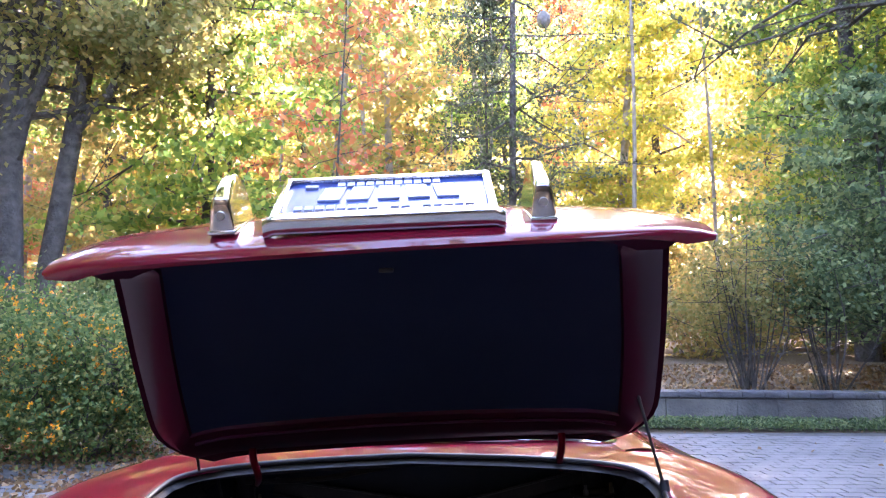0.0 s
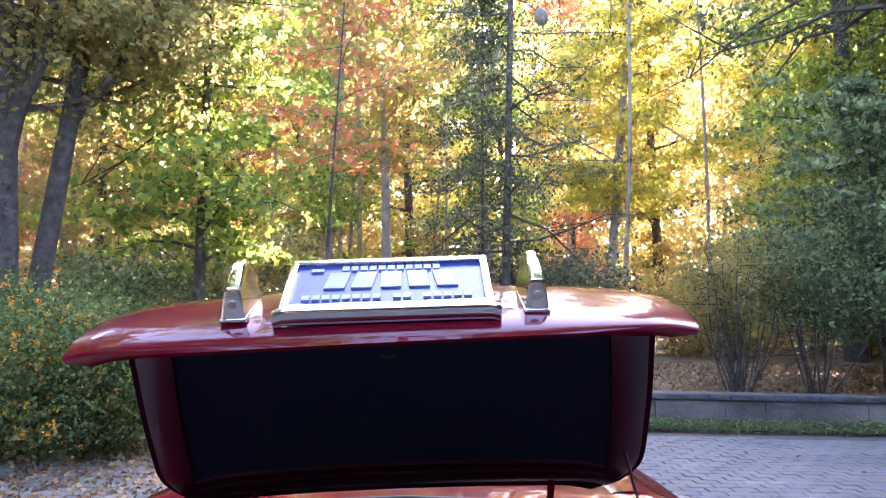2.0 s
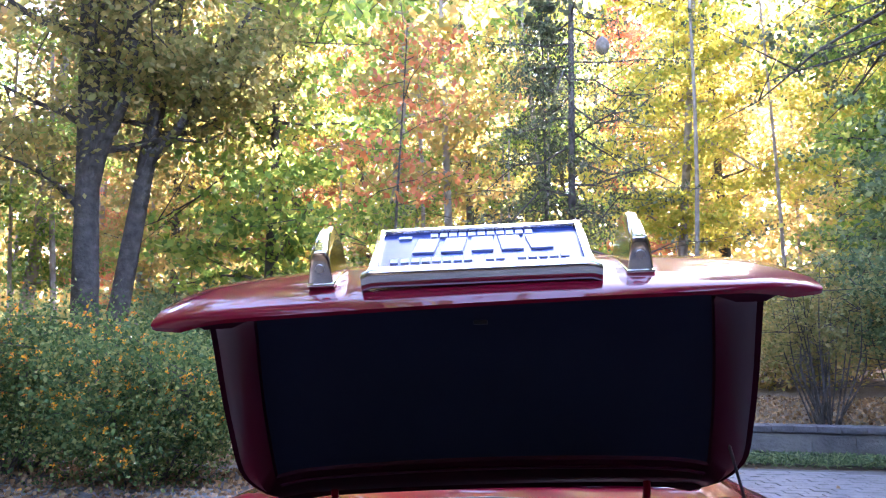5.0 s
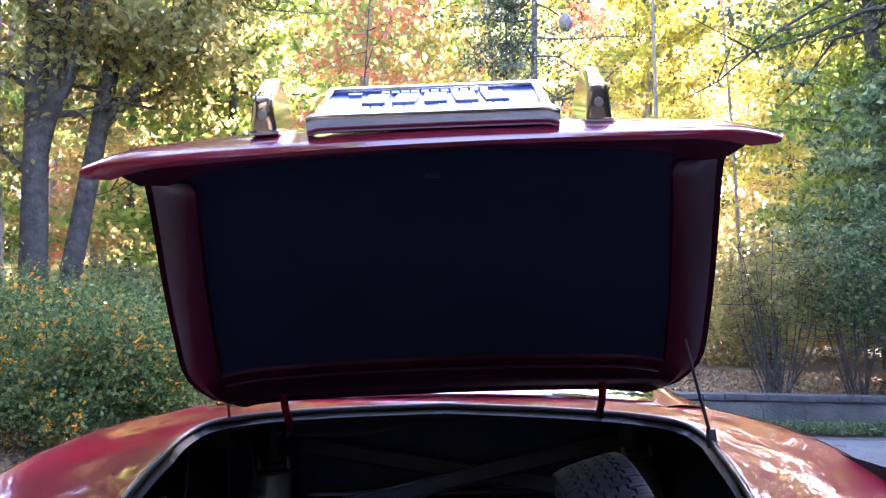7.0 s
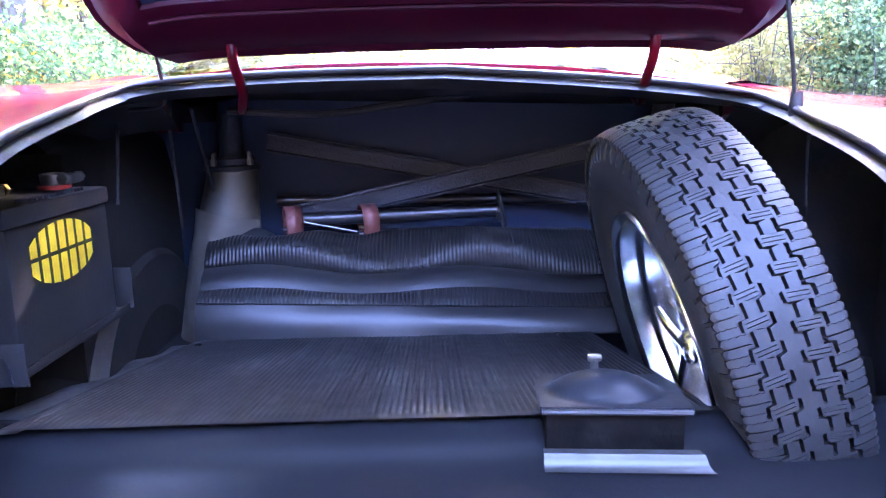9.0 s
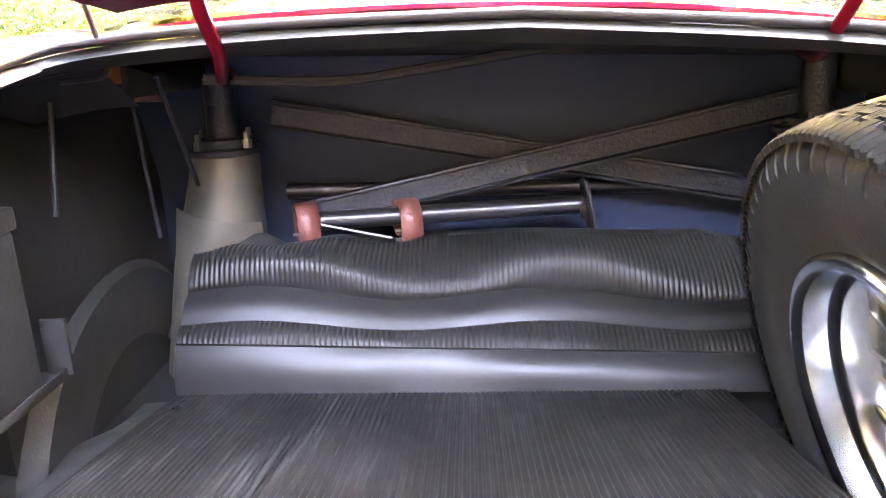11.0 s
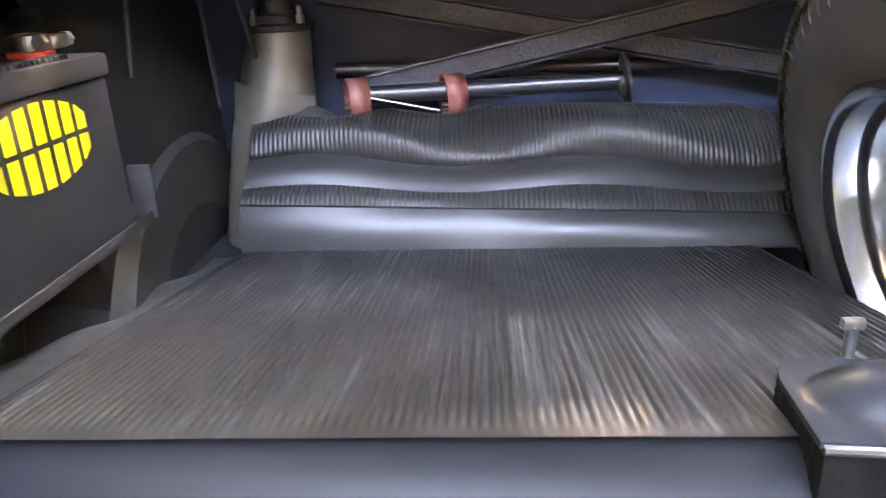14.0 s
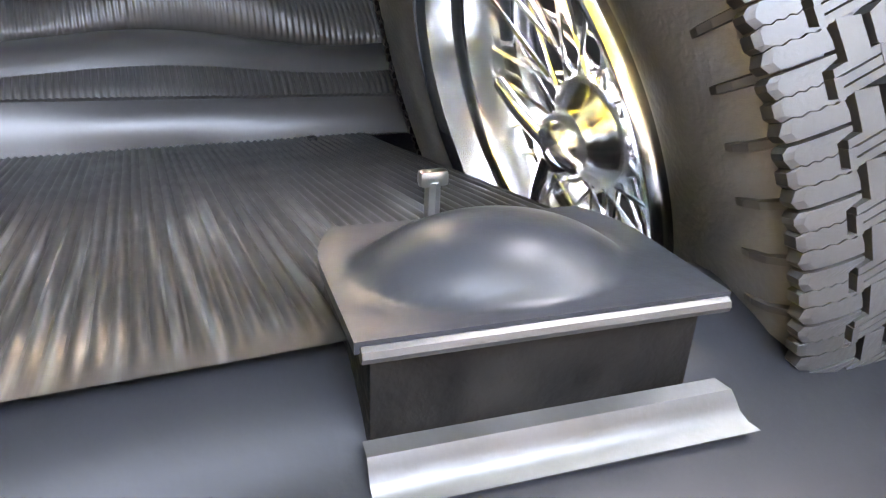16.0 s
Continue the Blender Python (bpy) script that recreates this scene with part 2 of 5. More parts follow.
# ---- building helpers ----
class Geo:
    """Collects vertices and faces of one mesh."""

    def __init__(self):
        self.v, self.f = [], []

    def add(self, verts, faces):
        n = len(self.v)
        self.v += [tuple(p) for p in verts]
        self.f += [tuple(n + i for i in face) for face in faces]
        return self

    def grid(self, rows, closed=False):
        """A sheet through rows of points."""
        w = len(rows[0])
        faces = []
        for r in range(len(rows) - 1):
            for c in range(w if closed else w - 1):
                d = (c + 1) % w
                faces.append((r * w + c, r * w + d, (r + 1) * w + d, (r + 1) * w + c))
        return self.add([p for row in rows for p in row], faces)

    def tube(self, points, radius, sides=8, cap=True):
        """A round bar along points; radius is one number or one for each point."""
        pts = [Vector(p) for p in points]
        rad = radius if isinstance(radius, (list, tuple)) else [radius] * len(pts)
        rows, side = [], None
        for n, p in enumerate(pts):
            way = (pts[min(n + 1, len(pts) - 1)] - pts[max(n - 1, 0)]).normalized()
            if side is None:
                side = way.orthogonal().normalized()
            side = (side - way * side.dot(way)).normalized()
            up = way.cross(side)
            rows.append([p + (side * math.cos(a) + up * math.sin(a)) * rad[n] for a in [2 * math.pi * k / sides for k in range(sides)]])
        n0 = len(self.v)
        self.grid(rows, True)
        if cap:
            self.f += [tuple(n0 + k for k in reversed(range(sides))), tuple(n0 + (len(rows) - 1) * sides + k for k in range(sides))]
        return self

    def box(self, centre, size, bevel=0.0, turn=None):
        bm = bmesh.new()
        bmesh.ops.create_cube(bm, size=1.0, matrix=Matrix.Diagonal((*size, 1)))
        if bevel:
            bmesh.ops.bevel(bm, geom=list(bm.edges), offset=bevel, segments=2, profile=0.6, affect="EDGES")
        m = Matrix.Translation(centre) @ (turn.to_4x4() if turn else Matrix())
        bm.verts.ensure_lookup_table()
        for n, vert in enumerate(bm.verts):
            vert.index = n
        self.add([m @ vert.co for vert in bm.verts], [[vert.index for vert in face.verts] for face in bm.faces])
        bm.free()
        return self

    def lathe(self, profile, m, steps=48):
        """Turns (radius, height) pairs round the z axis of m."""
        rows = []
        for r, h in profile:
            rows.append([m @ Vector((r * math.cos(a), r * math.sin(a), h)) for a in [2 * math.pi * k / steps for k in range(steps)]])
        return self.grid(rows, True)

    def prism(self, outline, m, low, high):
        """A flat outline (x, y) drawn up from low to high along the z axis of m."""
        k = len(outline)
        verts = [m @ Vector((x, y, low)) for x, y in outline] + [m @ Vector((x, y, high)) for x, y in outline]
        faces = [tuple(reversed(range(k))), tuple(range(k, 2 * k))] + [(i, (i + 1) % k, k + (i + 1) % k, k + i) for i in range(k)]
        return self.add(verts, faces)


def make(name, geo, mat, place=(0, 0, 0), smooth=True, angle=40):
    """One mesh object from a Geo whose points are in the world; its origin goes to place."""
    me = bpy.data.meshes.new(name)
    off = Vector(place)
    me.from_pydata([tuple(Vector(p) - off) for p in geo.v], [], geo.f)
    me.materials.append(mat)
    if smooth:
        me.polygons.foreach_set("use_smooth", [True] * len(me.polygons))
        me.set_sharp_from_angle(angle=radians(angle))
    me.update()
    ob = new(name, me)
    ob.location = off
    return ob


def recalc(ob):
    bm = bmesh.new()
    bm.from_mesh(ob.data)
    bmesh.ops.recalc_face_normals(bm, faces=list(bm.faces))
    bm.to_mesh(ob.data)
    bm.free()
    return ob


def base(name, place, label, category, group=""):
    """An Empty at a thing's base, to which its parts belong."""
    ob = new(name)
    ob.location = place
    ob.empty_display_size = 0.05
    return tagged(ob, label, category, group)


def part(name, geo, mat, parent, label="", smooth=True, angle=40):
    ob = make(name, geo, mat, (0, 0, 0), smooth, angle)
    ob.parent = parent
    if parent.type == "EMPTY":
        ob.matrix_parent_inverse = Matrix.Translation(-parent.location)
    else:
        up = Matrix.Translation(-parent.location)
        ob.matrix_parent_inverse = Matrix() if parent.parent else up
    if label:
        tagged(ob, label)
    return ob


def thing(name, geo, mat, place, label, category, group="", kind="", smooth=True, angle=40):
    return tagged(make(name, geo, mat, place, smooth, angle), label, category, group, kind)


def curve(points, n):
    """n points on a smooth line through the given ones, evenly by their number."""
    pts = np.array(points, float)
    pts = np.vstack([2 * pts[0] - pts[1], pts, 2 * pts[-1] - pts[-2]])
    out = []
    for s in np.linspace(0, len(points) - 1, n):
        i = min(int(s), len(points) - 2)
        t = s - i
        p0, p1, p2, p3 = pts[i : i + 4]
        out.append(0.5 * (2 * p1 + (p2 - p0) * t + (2 * p0 - 5 * p1 + 4 * p2 - p3) * t**2 + (3 * p1 - p0 - 3 * p2 + p3) * t**3))
    return [tuple(p) for p in out]


def lerp(a, b, t):
    return a + (b - a) * t

# ---- ground ----
def ground_height(x, y):
    """Level round the drive, held up behind the low wall, rising into the woods."""
    far = np.clip((y - 8.25) / 0.3, 0, 1) * np.clip((x + 0.5) / 1.5, 0, 1) * 0.36
    slope = np.clip((y - 9) / 40, 0, 1) * 1.6
    cross = -0.05 * np.sign(x) * np.clip(np.abs(x) - 0.9, 0, 14)
    return far + slope + cross


def sheet(xs, ys, fn):
    g = Geo()
    g.grid([[(x, y, float(fn(x, y))) for x in xs] for y in ys])
    return g


gx = sorted(set(np.round(np.r_[np.linspace(-400, -30, 10), np.linspace(-30, 30, 81), np.linspace(30, 400, 10)], 2)))
gy = sorted(set(np.round(np.r_[np.linspace(-300, -20, 8), np.linspace(-20, 8, 29), np.linspace(8, 10, 17), np.linspace(10, 60, 41), np.linspace(60, 500, 12)], 2)))
tagged(make("ground", sheet(gx, gy, lambda x, y: ground_height(x, y) - 0.03), EARTH), "brown woodland ground strewn with fallen autumn leaves", "ground", kind="structure")

# ---- the car ----
car = base("sports_car", (0, 1.6, 0), "red classic sports car with its boot lid open", "car")


ROLL = 0.035


def skew(y):
    return -0.022 + 0.03 * y


EDGE = [(0.0, 0.560, 0.985), (0.26, 0.560, 0.975), (0.44, 0.553, 0.962), (0.53, 0.525, 0.948), (0.560, 0.45, 0.928), (0.552, 0.34, 0.908), (0.540, 0.22, 0.888),
        (0.525, 0.12, 0.870), (0.508, 0.03, 0.848), (0.508, -0.04, 0.812), (0.508, -0.085, 0.75), (0.502, -0.12, 0.67), (0.475, -0.148, 0.575), (0.30, -0.158, 0.535), (0.0, -0.162, 0.525)]


def side_curves(sign):
    """Lines that run along the tail from the deck to its end, from the boot's edge outward and down."""
    lines = [EDGE,
             [(x * 1.0 + 0.012 * (1 if x > 0.4 else x / 0.4), y + (0.012 if y > 0.5 else 0) - (0.02 if y < 0 else 0), z + 0.008) for x, y, z in EDGE]]
    crest = [(0.0, 0.66, 1.0), (0.42, 0.66, 0.985), (0.52, 0.64, 0.972), (0.62, 0.60, 0.957), (0.665, 0.50, 0.945), (0.68, 0.38, 0.935), (0.69, 0.25, 0.922),
             (0.69, 0.12, 0.905), (0.68, 0.01, 0.882), (0.665, -0.08, 0.832), (0.645, -0.14, 0.765), (0.61, -0.18, 0.68), (0.53, -0.205, 0.585), (0.32, -0.22, 0.525), (0.0, -0.23, 0.51)]
    shoulder = [(0.0, 0.70, 1.005), (0.5, 0.70, 0.985), (0.66, 0.69, 0.958), (0.74, 0.64, 0.940), (0.775, 0.52, 0.932), (0.785, 0.38, 0.922), (0.79, 0.25, 0.904),
                (0.785, 0.10, 0.876), (0.77, -0.03, 0.825), (0.745, -0.13, 0.765), (0.71, -0.19, 0.69), (0.65, -0.23, 0.60), (0.54, -0.25, 0.51), (0.32, -0.262, 0.465), (0.0, -0.27, 0.455)]
    return [[(sign * x + skew(y), y, z - ROLL * sign * x) for x, y, z in line] for line in lines + [crest, shoulder]]


for sign in (1, -1):
    lines = [curve(line[2:], 64) for line in side_curves(sign)]
    low = []
    for x, y, z in lines[3]:
        low.append((x * 1.045, y - (0.015 if y < 0 else 0), z - 0.16 if y > -0.1 else max(0.34, z - 0.12)))
    lines.append(low)
    lines.append([(x * 1.0, y, 0.42 if y > -0.1 else 0.32) for x, y, z in low])
    lines.append([(x * 0.93, y + (0.03 if y < 0 else 0), 0.24) for x, y, z in low])
    rows = [curve([line[n] for line in lines], 30) for n in range(64)]
    g = Geo().grid(rows if sign > 0 else [r[::-1] for r in rows])
    part("rear_fender", g, PAINT, car, "glossy red rear fender reflecting the trees", angle=80)

# deck between the boot and the rear window
g = Geo()
rows = []
for s in np.linspace(0, 1, 12):
    row = []
    for u in np.linspace(-1, 1, 41):
        xe = np.interp(s, [0, 0.12, 0.3, 1], [0.53, 0.60, 0.74, 0.79])
        dip = 0.045 * (max(0, abs(u) - 0.75) / 0.25) ** 2 * min(1, s / 0.25)
        y0 = 0.56 - 0.05 * max(0, abs(u) - 0.75) / 0.25
        y = lerp(y0, 0.86, s)
        z = 0.985 + 0.022 * math.sin(s * 1.5) - (0.035 + 0.03 * s) * u * u - dip
        row.append((u * xe + skew(y), y, z - ROLL * u * xe))
    rows.append(row)
part("rear_deck", g.grid(rows), PAINT, car, angle=80)

# cabin, bonnet and flanks as one lofted shell ahead of the tail
stations = [(0.66, 0.80, 0.93, 0.56, 0.985), (0.95, 0.80, 0.93, 0.58, 1.05), (1.35, 0.81, 0.92, 0.56, 1.22), (1.75, 0.81, 0.91, 0.52, 1.27), (2.15, 0.81, 0.90, 0.56, 1.20),
            (2.55, 0.80, 0.90, 0.62, 0.97), (3.0, 0.79, 0.88, 0.6, 0.93), (3.5, 0.76, 0.82, 0.55, 0.86), (3.9, 0.66, 0.70, 0.45, 0.74), (4.02, 0.5, 0.6, 0.3, 0.62)]
rows = []
for y, w, zs, wt, zt in stations:
    half = [(0.0, zt), (wt * 0.5, zt - 0.012), (wt * 0.85, zt - 0.05), (wt, lerp(zt, zs, 0.45)), (lerp(wt, w, 0.55), zs + 0.0), (w * 0.97, zs - 0.05), (w * 1.02, zs - 0.2), (w, 0.42), (w * 0.93, 0.24)]
    half = curve(half, 24)
    rows.append([(-x + skew(0.66), y, z) for x, z in half[::-1]] + [(x + skew(0.66), y, z) for x, z in half[1:]])
part("cabin_and_bonnet", Geo().grid(rows), PAINT, car, angle=60)
g = Geo()
rows = []
for s in np.linspace(0, 1, 16):
    y = lerp(0.685, 1.42, s)
    half = lerp(0.585, 0.49, s)
    rows.append([(u * half + skew(0.7), y + 0.10 * u * u, lerp(1.008, 1.262, s ** 0.9) - lerp(0.034, 0.05, s) * u * u - ROLL * u * half * (1 - s)) for u in np.linspace(-1, 1, 25)])
part("rear_window", g.grid(rows), GLASS_DARK, car, "dark curved rear window glass")
part("window_trim", Geo().tube([(u * 0.592 + skew(0.7), 0.675 + 0.10 * u * u, 1.006 - 0.034 * u * u - ROLL * u * 0.592) for u in np.linspace(-1, 1, 41)], 0.0085), CHROME, car, "bright chrome window trim")

# road wheels
for sx in (-1, 1):
    for wy in (0.75, 3.15):
        m = Matrix.Translation((sx * 0.70 + skew(0.7), wy, 0.33)) @ Euler((0, radians(90 * sx), 0)).to_matrix().to_4x4()
        road = part("wheel", Geo().lathe([(0.19, -0.08), (0.30, -0.085), (0.325, -0.06), (0.33, 0), (0.325, 0.06), (0.30, 0.085), (0.19, 0.08)], m), TYRE, car)
        part("rim", Geo().lathe([(0.195, 0.075), (0.185, 0.03), (0.06, 0.0), (0.03, 0.06), (0.0, 0.07)], m), CHROME, road)

# boot tub
g = Geo()
XL, XR = -0.77, 0.735
FLOORZ = 0.42
rim = curve([(x + 0 * y, y, z) for x, y, z in EDGE], 90)
# upper flange: from the opening's edge inward and down
for sign in (1, -1):
    lip = [(sign * x + skew(y), y, z - 0.004 - ROLL * sign * x) for x, y, z in rim]
    turned = [(sign * (x - (0.016 if y > 0 else 0.006) * min(1, x / 0.3)) + skew(y), y - (0.016 if y > 0.5 else 0) + (0.016 if y < -0.06 else 0), z - 0.014 - ROLL * sign * x) for x, y, z in rim]
    inner = [(sign * (x + 0.03 * min(1, x / 0.3)) + skew(y), y + (0.03 if y > 0.5 else 0), z - 0.03 - ROLL * sign * x) for x, y, z in rim]
    g.grid([lip, turned, inner])
part("gutter_flange", g, TUB_BLACK, car, angle=60)
part("tub_wall", Geo().grid([[(XL + 0.02 * (y < 0), y, z) for y in (-0.16, 0.0, 0.4, 0.99)] for z in (0.22, 0.55, 0.80, 0.90)]), TUB_BLACK, car)
part("tub_wall", Geo().grid([[(XR - 0.04 * (y < 0), y, z) for y in (0.99, 0.4, 0.0, -0.16)] for z in (0.22, 0.55, 0.80, 0.90)]), TUB_BLACK, car)
part("tub_wall", Geo().grid([[(0.68, -0.165, z), (0, -0.165, z), (-0.74, -0.165, z)] for z in (0.22, 0.515)]), TUB_BLACK, car)
part("back_panel", Geo().box((-0.01, 1.0, 0.545), (1.52, 0.03, 0.67)).box((-0.005, 1.0, 0.92), (1.22, 0.03, 0.08)), NAVY_WALL, car, "dark navy painted back panel")
part("floor_panel", Geo().box((-0.27, 0.41, FLOORZ - 0.02), (0.98, 1.16, 0.03)), TUB_BLACK, car)
part("floor_panel", Geo().box((0.47, 0.80, FLOORZ - 0.02), (0.50, 0.38, 0.03)), TUB_BLACK, car)
part("well_floor", Geo().box((0.47, 0.41, 0.225), (0.50, 1.16, 0.02)), TUB_BLACK, car, "black floor of the sunken spare wheel well")
part("well_wall", Geo().box((0.235, 0.22, 0.32), (0.012, 0.82, 0.2)), TUB_BLACK, car)
part("well_wall", Geo().box((0.47, 0.615, 0.32), (0.50, 0.012, 0.2)), TUB_BLACK, car)
# covers over the road wheels
for sx, xo in ((-1, XL), (1, XR)):
    xin = -0.640 if sx < 0 else 0.600
    g = Geo()
    rows = []
    for y in np.linspace(0.455, 0.985, 14):
        bulge = 0.012 * math.sin((y - 0.455) / 0.53 * math.pi)
        rows.append([(xo, y, 0.90), (lerp(xin, xo, 0.35), y, 0.885), (xin + sx * 0.02, y, 0.86), (xin - sx * bulge, y, 0.74), (xin - sx * bulge, y, 0.60), (xin, y, 0.40)])
    g.grid(rows if sx > 0 else [r[::-1] for r in rows])
    g.grid([[(xo, 0.455, z), (xin, 0.455, z)] for z in (0.40, 0.86)])
    part("wheel_house", g, TUB_BLACK, car, "black inner wheel house cover", angle=50)
# soffit under the deck and the fenders
def soffit(centre, size, turn=None):
    part("soffit", Geo().box(centre, size, 0, turn), TUB_BLACK, car)


part("soffit", Geo().grid([[(x, y, z - ROLL * x) for x in np.linspace(-0.53, 0.53, 9)] for y, z in ((0.588, 0.956), (0.63, 0.948), (1.0, 0.936))]), TUB_BLACK, car)
for sx in (-1, 1):
    soffit((sx * 0.635, 0.845, 0.888 - sx * 0.02), (0.21, 0.33, 0.010))
    soffit((sx * 0.535, 0.845, 0.915 - sx * 0.02), (0.008, 0.33, 0.064))
    soffit((sx * 0.727, 0.74, 0.868 - sx * 0.02), (0.008, 0.54, 0.10))
    part("soffit", Geo().grid([[(sx * lerp(0.52, 0.76, u), y, z - sx * 0.02 - 0.05 * u * u) for u in np.linspace(0, 1, 9)] for y, z in curve([(0.545, 0.934), (0.58, 0.925), (0.63, 0.900), (0.68, 0.872)], 8)]), TUB_BLACK, car, angle=80)
for sign in (1, -1):
    under = [(x, y, z) for x, y, z in rim if x > 0.46 and y > -0.05]
    part("fender_lining", Geo().grid([[(sign * (x + 0.028) + skew(y), y, z - 0.03 - ROLL * sign * x) for x, y, z in under], [(sign * 0.70 + skew(y), y, z - 0.045 - ROLL * sign * x) for x, y, z in under], [(sign * 0.755, y, z - 0.09 - ROLL * sign * x) for x, y, z in under]]), TUB_BLACK, car)


# seal round the opening
loop = [(x + skew(y), y, z + 0.003 - ROLL * x) for x, y, z in rim[:-8]]
loop_l = [(-x + skew(y), y, z + 0.003 + ROLL * x) for x, y, z in rim[:-8]]
part("rubber_seal", Geo().tube(loop_l[::-1] + loop[1:], 0.0065, 8), SEAL, car, "dark grey rubber seal", angle=80)

# ---- boot lid ----
PROFILE = [(0.535, 1.022), (0.47, 1.105), (0.40, 1.19), (0.32, 1.285), (0.24, 1.373), (0.17, 1.437), (0.10, 1.479), (0.03, 1.490), (-0.04, 1.478), (-0.10, 1.458), (-0.15, 1.435), (-0.185, 1.414), (-0.202, 1.398)]
WIDTH = [0.533, 0.558, 0.554, 0.543, 0.527, 0.512, 0.499, 0.493, 0.490, 0.488, 0.487, 0.487, 0.484]
CROWN = [0.012, 0.02, 0.024, 0.028, 0.032, 0.035, 0.034, 0.030, 0.026, 0.022, 0.016, 0.010, 0.004]


def lid_sheet(drop, inset=0.0, v0=0.0, v1=1.0, nv=44, nu=41, wide=1.0):
    """The lid's skin, or a sheet at a depth under it."""
    prof = curve([(y, z, w, c) for (y, z), w, c in zip(PROFILE, WIDTH, CROWN)], 121)
    rows = []
    for v in np.linspace(v0, v1, nv):
        k = v * 120
        i = min(int(k), 119)
        p = np.array(prof[i]) * (1 - (k - i)) + np.array(prof[i + 1]) * (k - i)
        d = np.array(prof[min(i + 1, 120)]) - np.array(prof[max(i - 1, 0)])
        nrm = np.array([-d[1], d[0]]) / np.hypot(d[0], d[1])
        w = (p[2] - inset) * wide
        # round corners at both ends
        for end, r in ((v * 0.98, 0.085), ((1 - v) * 0.98, 0.042)):
            if end < r:
                w -= r * (1 - math.sqrt(max(0, 1 - (1 - end / r) ** 2)))
        row = []
        for u in np.linspace(-1, 1, nu):
            edge = max(0, abs(u) - 0.82) / 0.18
            sink = p[3] * u * u + 0.012 * edge ** 2 + drop
            sweep = 0.030 * u * u * max(0, (v - 0.8) / 0.2)
            row.append((u * w - 0.004, p[0] + nrm[0] * sink + sweep, p[1] + nrm[1] * sink + 0.007 * u * v * v))
        rows.append(row)
    return rows


outer = lid_sheet(0)
inner = lid_sheet(0.007)
rim_o = [r[0] for r in outer] + outer[-1][1:] + [r[-1] for r in outer[::-1]][1:] + outer[0][::-1][1:-1]
rim_i = [r[0] for r in inner] + inner[-1][1:] + [r[-1] for r in inner[::-1]][1:] + inner[0][::-1][1:-1]
g = Geo().grid(outer).grid([rim_o, rim_i], True)
lid = recalc(part("boot_lid", g, PAINT, car, "glossy red boot lid propped open", angle=50))
part("lid_inner_skin", Geo().grid([r[::-1] for r in inner]), PAINT_SHADED, lid, "red inner skin, coloured darker for shade", angle=60)
# inner frame rails, lining board and beads
frame_g = Geo()
lo, hi = lid_sheet(0.008, 0.012, 0.012, 0.80), lid_sheet(0.040, 0.055, 0.055, 0.775)
ring_a = [r[0] for r in lo] + lo[-1][1:] + [r[-1] for r in lo[::-1]][1:] + lo[0][::-1][1:-1]
ring_b = [r[0] for r in hi] + hi[-1][1:] + [r[-1] for r in hi[::-1]][1:] + hi[0][::-1][1:-1]
hi2 = lid_sheet(0.042, 0.095, 0.10, 0.755)
ring_c = [r[0] for r in hi2] + hi2[-1][1:] + [r[-1] for r in hi2[::-1]][1:] + hi2[0][::-1][1:-1]
hi3 = lid_sheet(0.034, 0.10, 0.105, 0.75)
ring_d = [r[0] for r in hi3] + hi3[-1][1:] + [r[-1] for r in hi3[::-1]][1:] + hi3[0][::-1][1:-1]
frame_g.grid([ring_a, ring_b, ring_c, ring_d], True)
recalc(part("lid_inner_frame", frame_g, PAINT_SHADED, lid, "red pressed inner frame, coloured darker for shade", angle=35))
part("lining_board", Geo().grid(lid_sheet(0.036, 0.098, 0.104, 0.752)), BOARD, lid, "flat dark navy lining board", angle=80)
bead = lid_sheet(0.043, 0.10, 0.082, 0.30)
part("bead", Geo().tube(bead[0], 0.004, 6), PAINT_SHADED, lid)

# plate, its frame and the two plate lamps
tilt = math.atan2(0.082, 0.128)
PM = Matrix.Translation((0.002, -0.108, 1.4885)) @ Euler((tilt, 0, 0)).to_matrix().to_4x4()
g = Geo()
PW, PH = 0.326, 0.152
for sx, sy, lx, ly in ((0, 1, PW, 0.013), (0, -1, PW, 0.013), (1, 0, 0.013, PH), (-1, 0, 0.013, PH)):
    g.box(PM @ Vector((sx * (PW / 2 - 0.006), sy * (PH / 2 - 0.006), 0.0)), (lx, ly, 0.014), 0.004, PM.to_3x3())
part("plate_frame", g, CHROME, lid, "chrome plate frame", angle=30)
# heavy rounded lower bar of the frame, with turned-down ends
rows = []
for u in np.linspace(-1, 1, 25):
    x = u * 0.173
    fall = 0.006 * max(0, abs(u) - 0.93) / 0.07
    rows.append([PM @ Vector((x, y - PH / 2, z - fall)) for y, z in curve([(0.006, 0.006), (-0.004, 0.009), (-0.010, 0.004), (-0.012, -0.006), (-0.010, -0.018), (0.0, -0.022), (0.006, -0.014)], 15)])
g = Geo().grid(rows, True)
g.add(rows[0], [tuple(range(15))]).add(rows[-1], [tuple(reversed(range(15)))])
recalc(part("frame_bar", g, CHROME, lid, "heavy chrome lower bar", angle=45))
g = Geo().box(PM @ Vector((0, 0, -0.003)), (PW - 0.02, PH - 0.02, 0.003), 0, PM.to_3x3())
part("number_plate", g, BLUE_PLATE, lid, "blue and silver embossed number plate", angle=30)
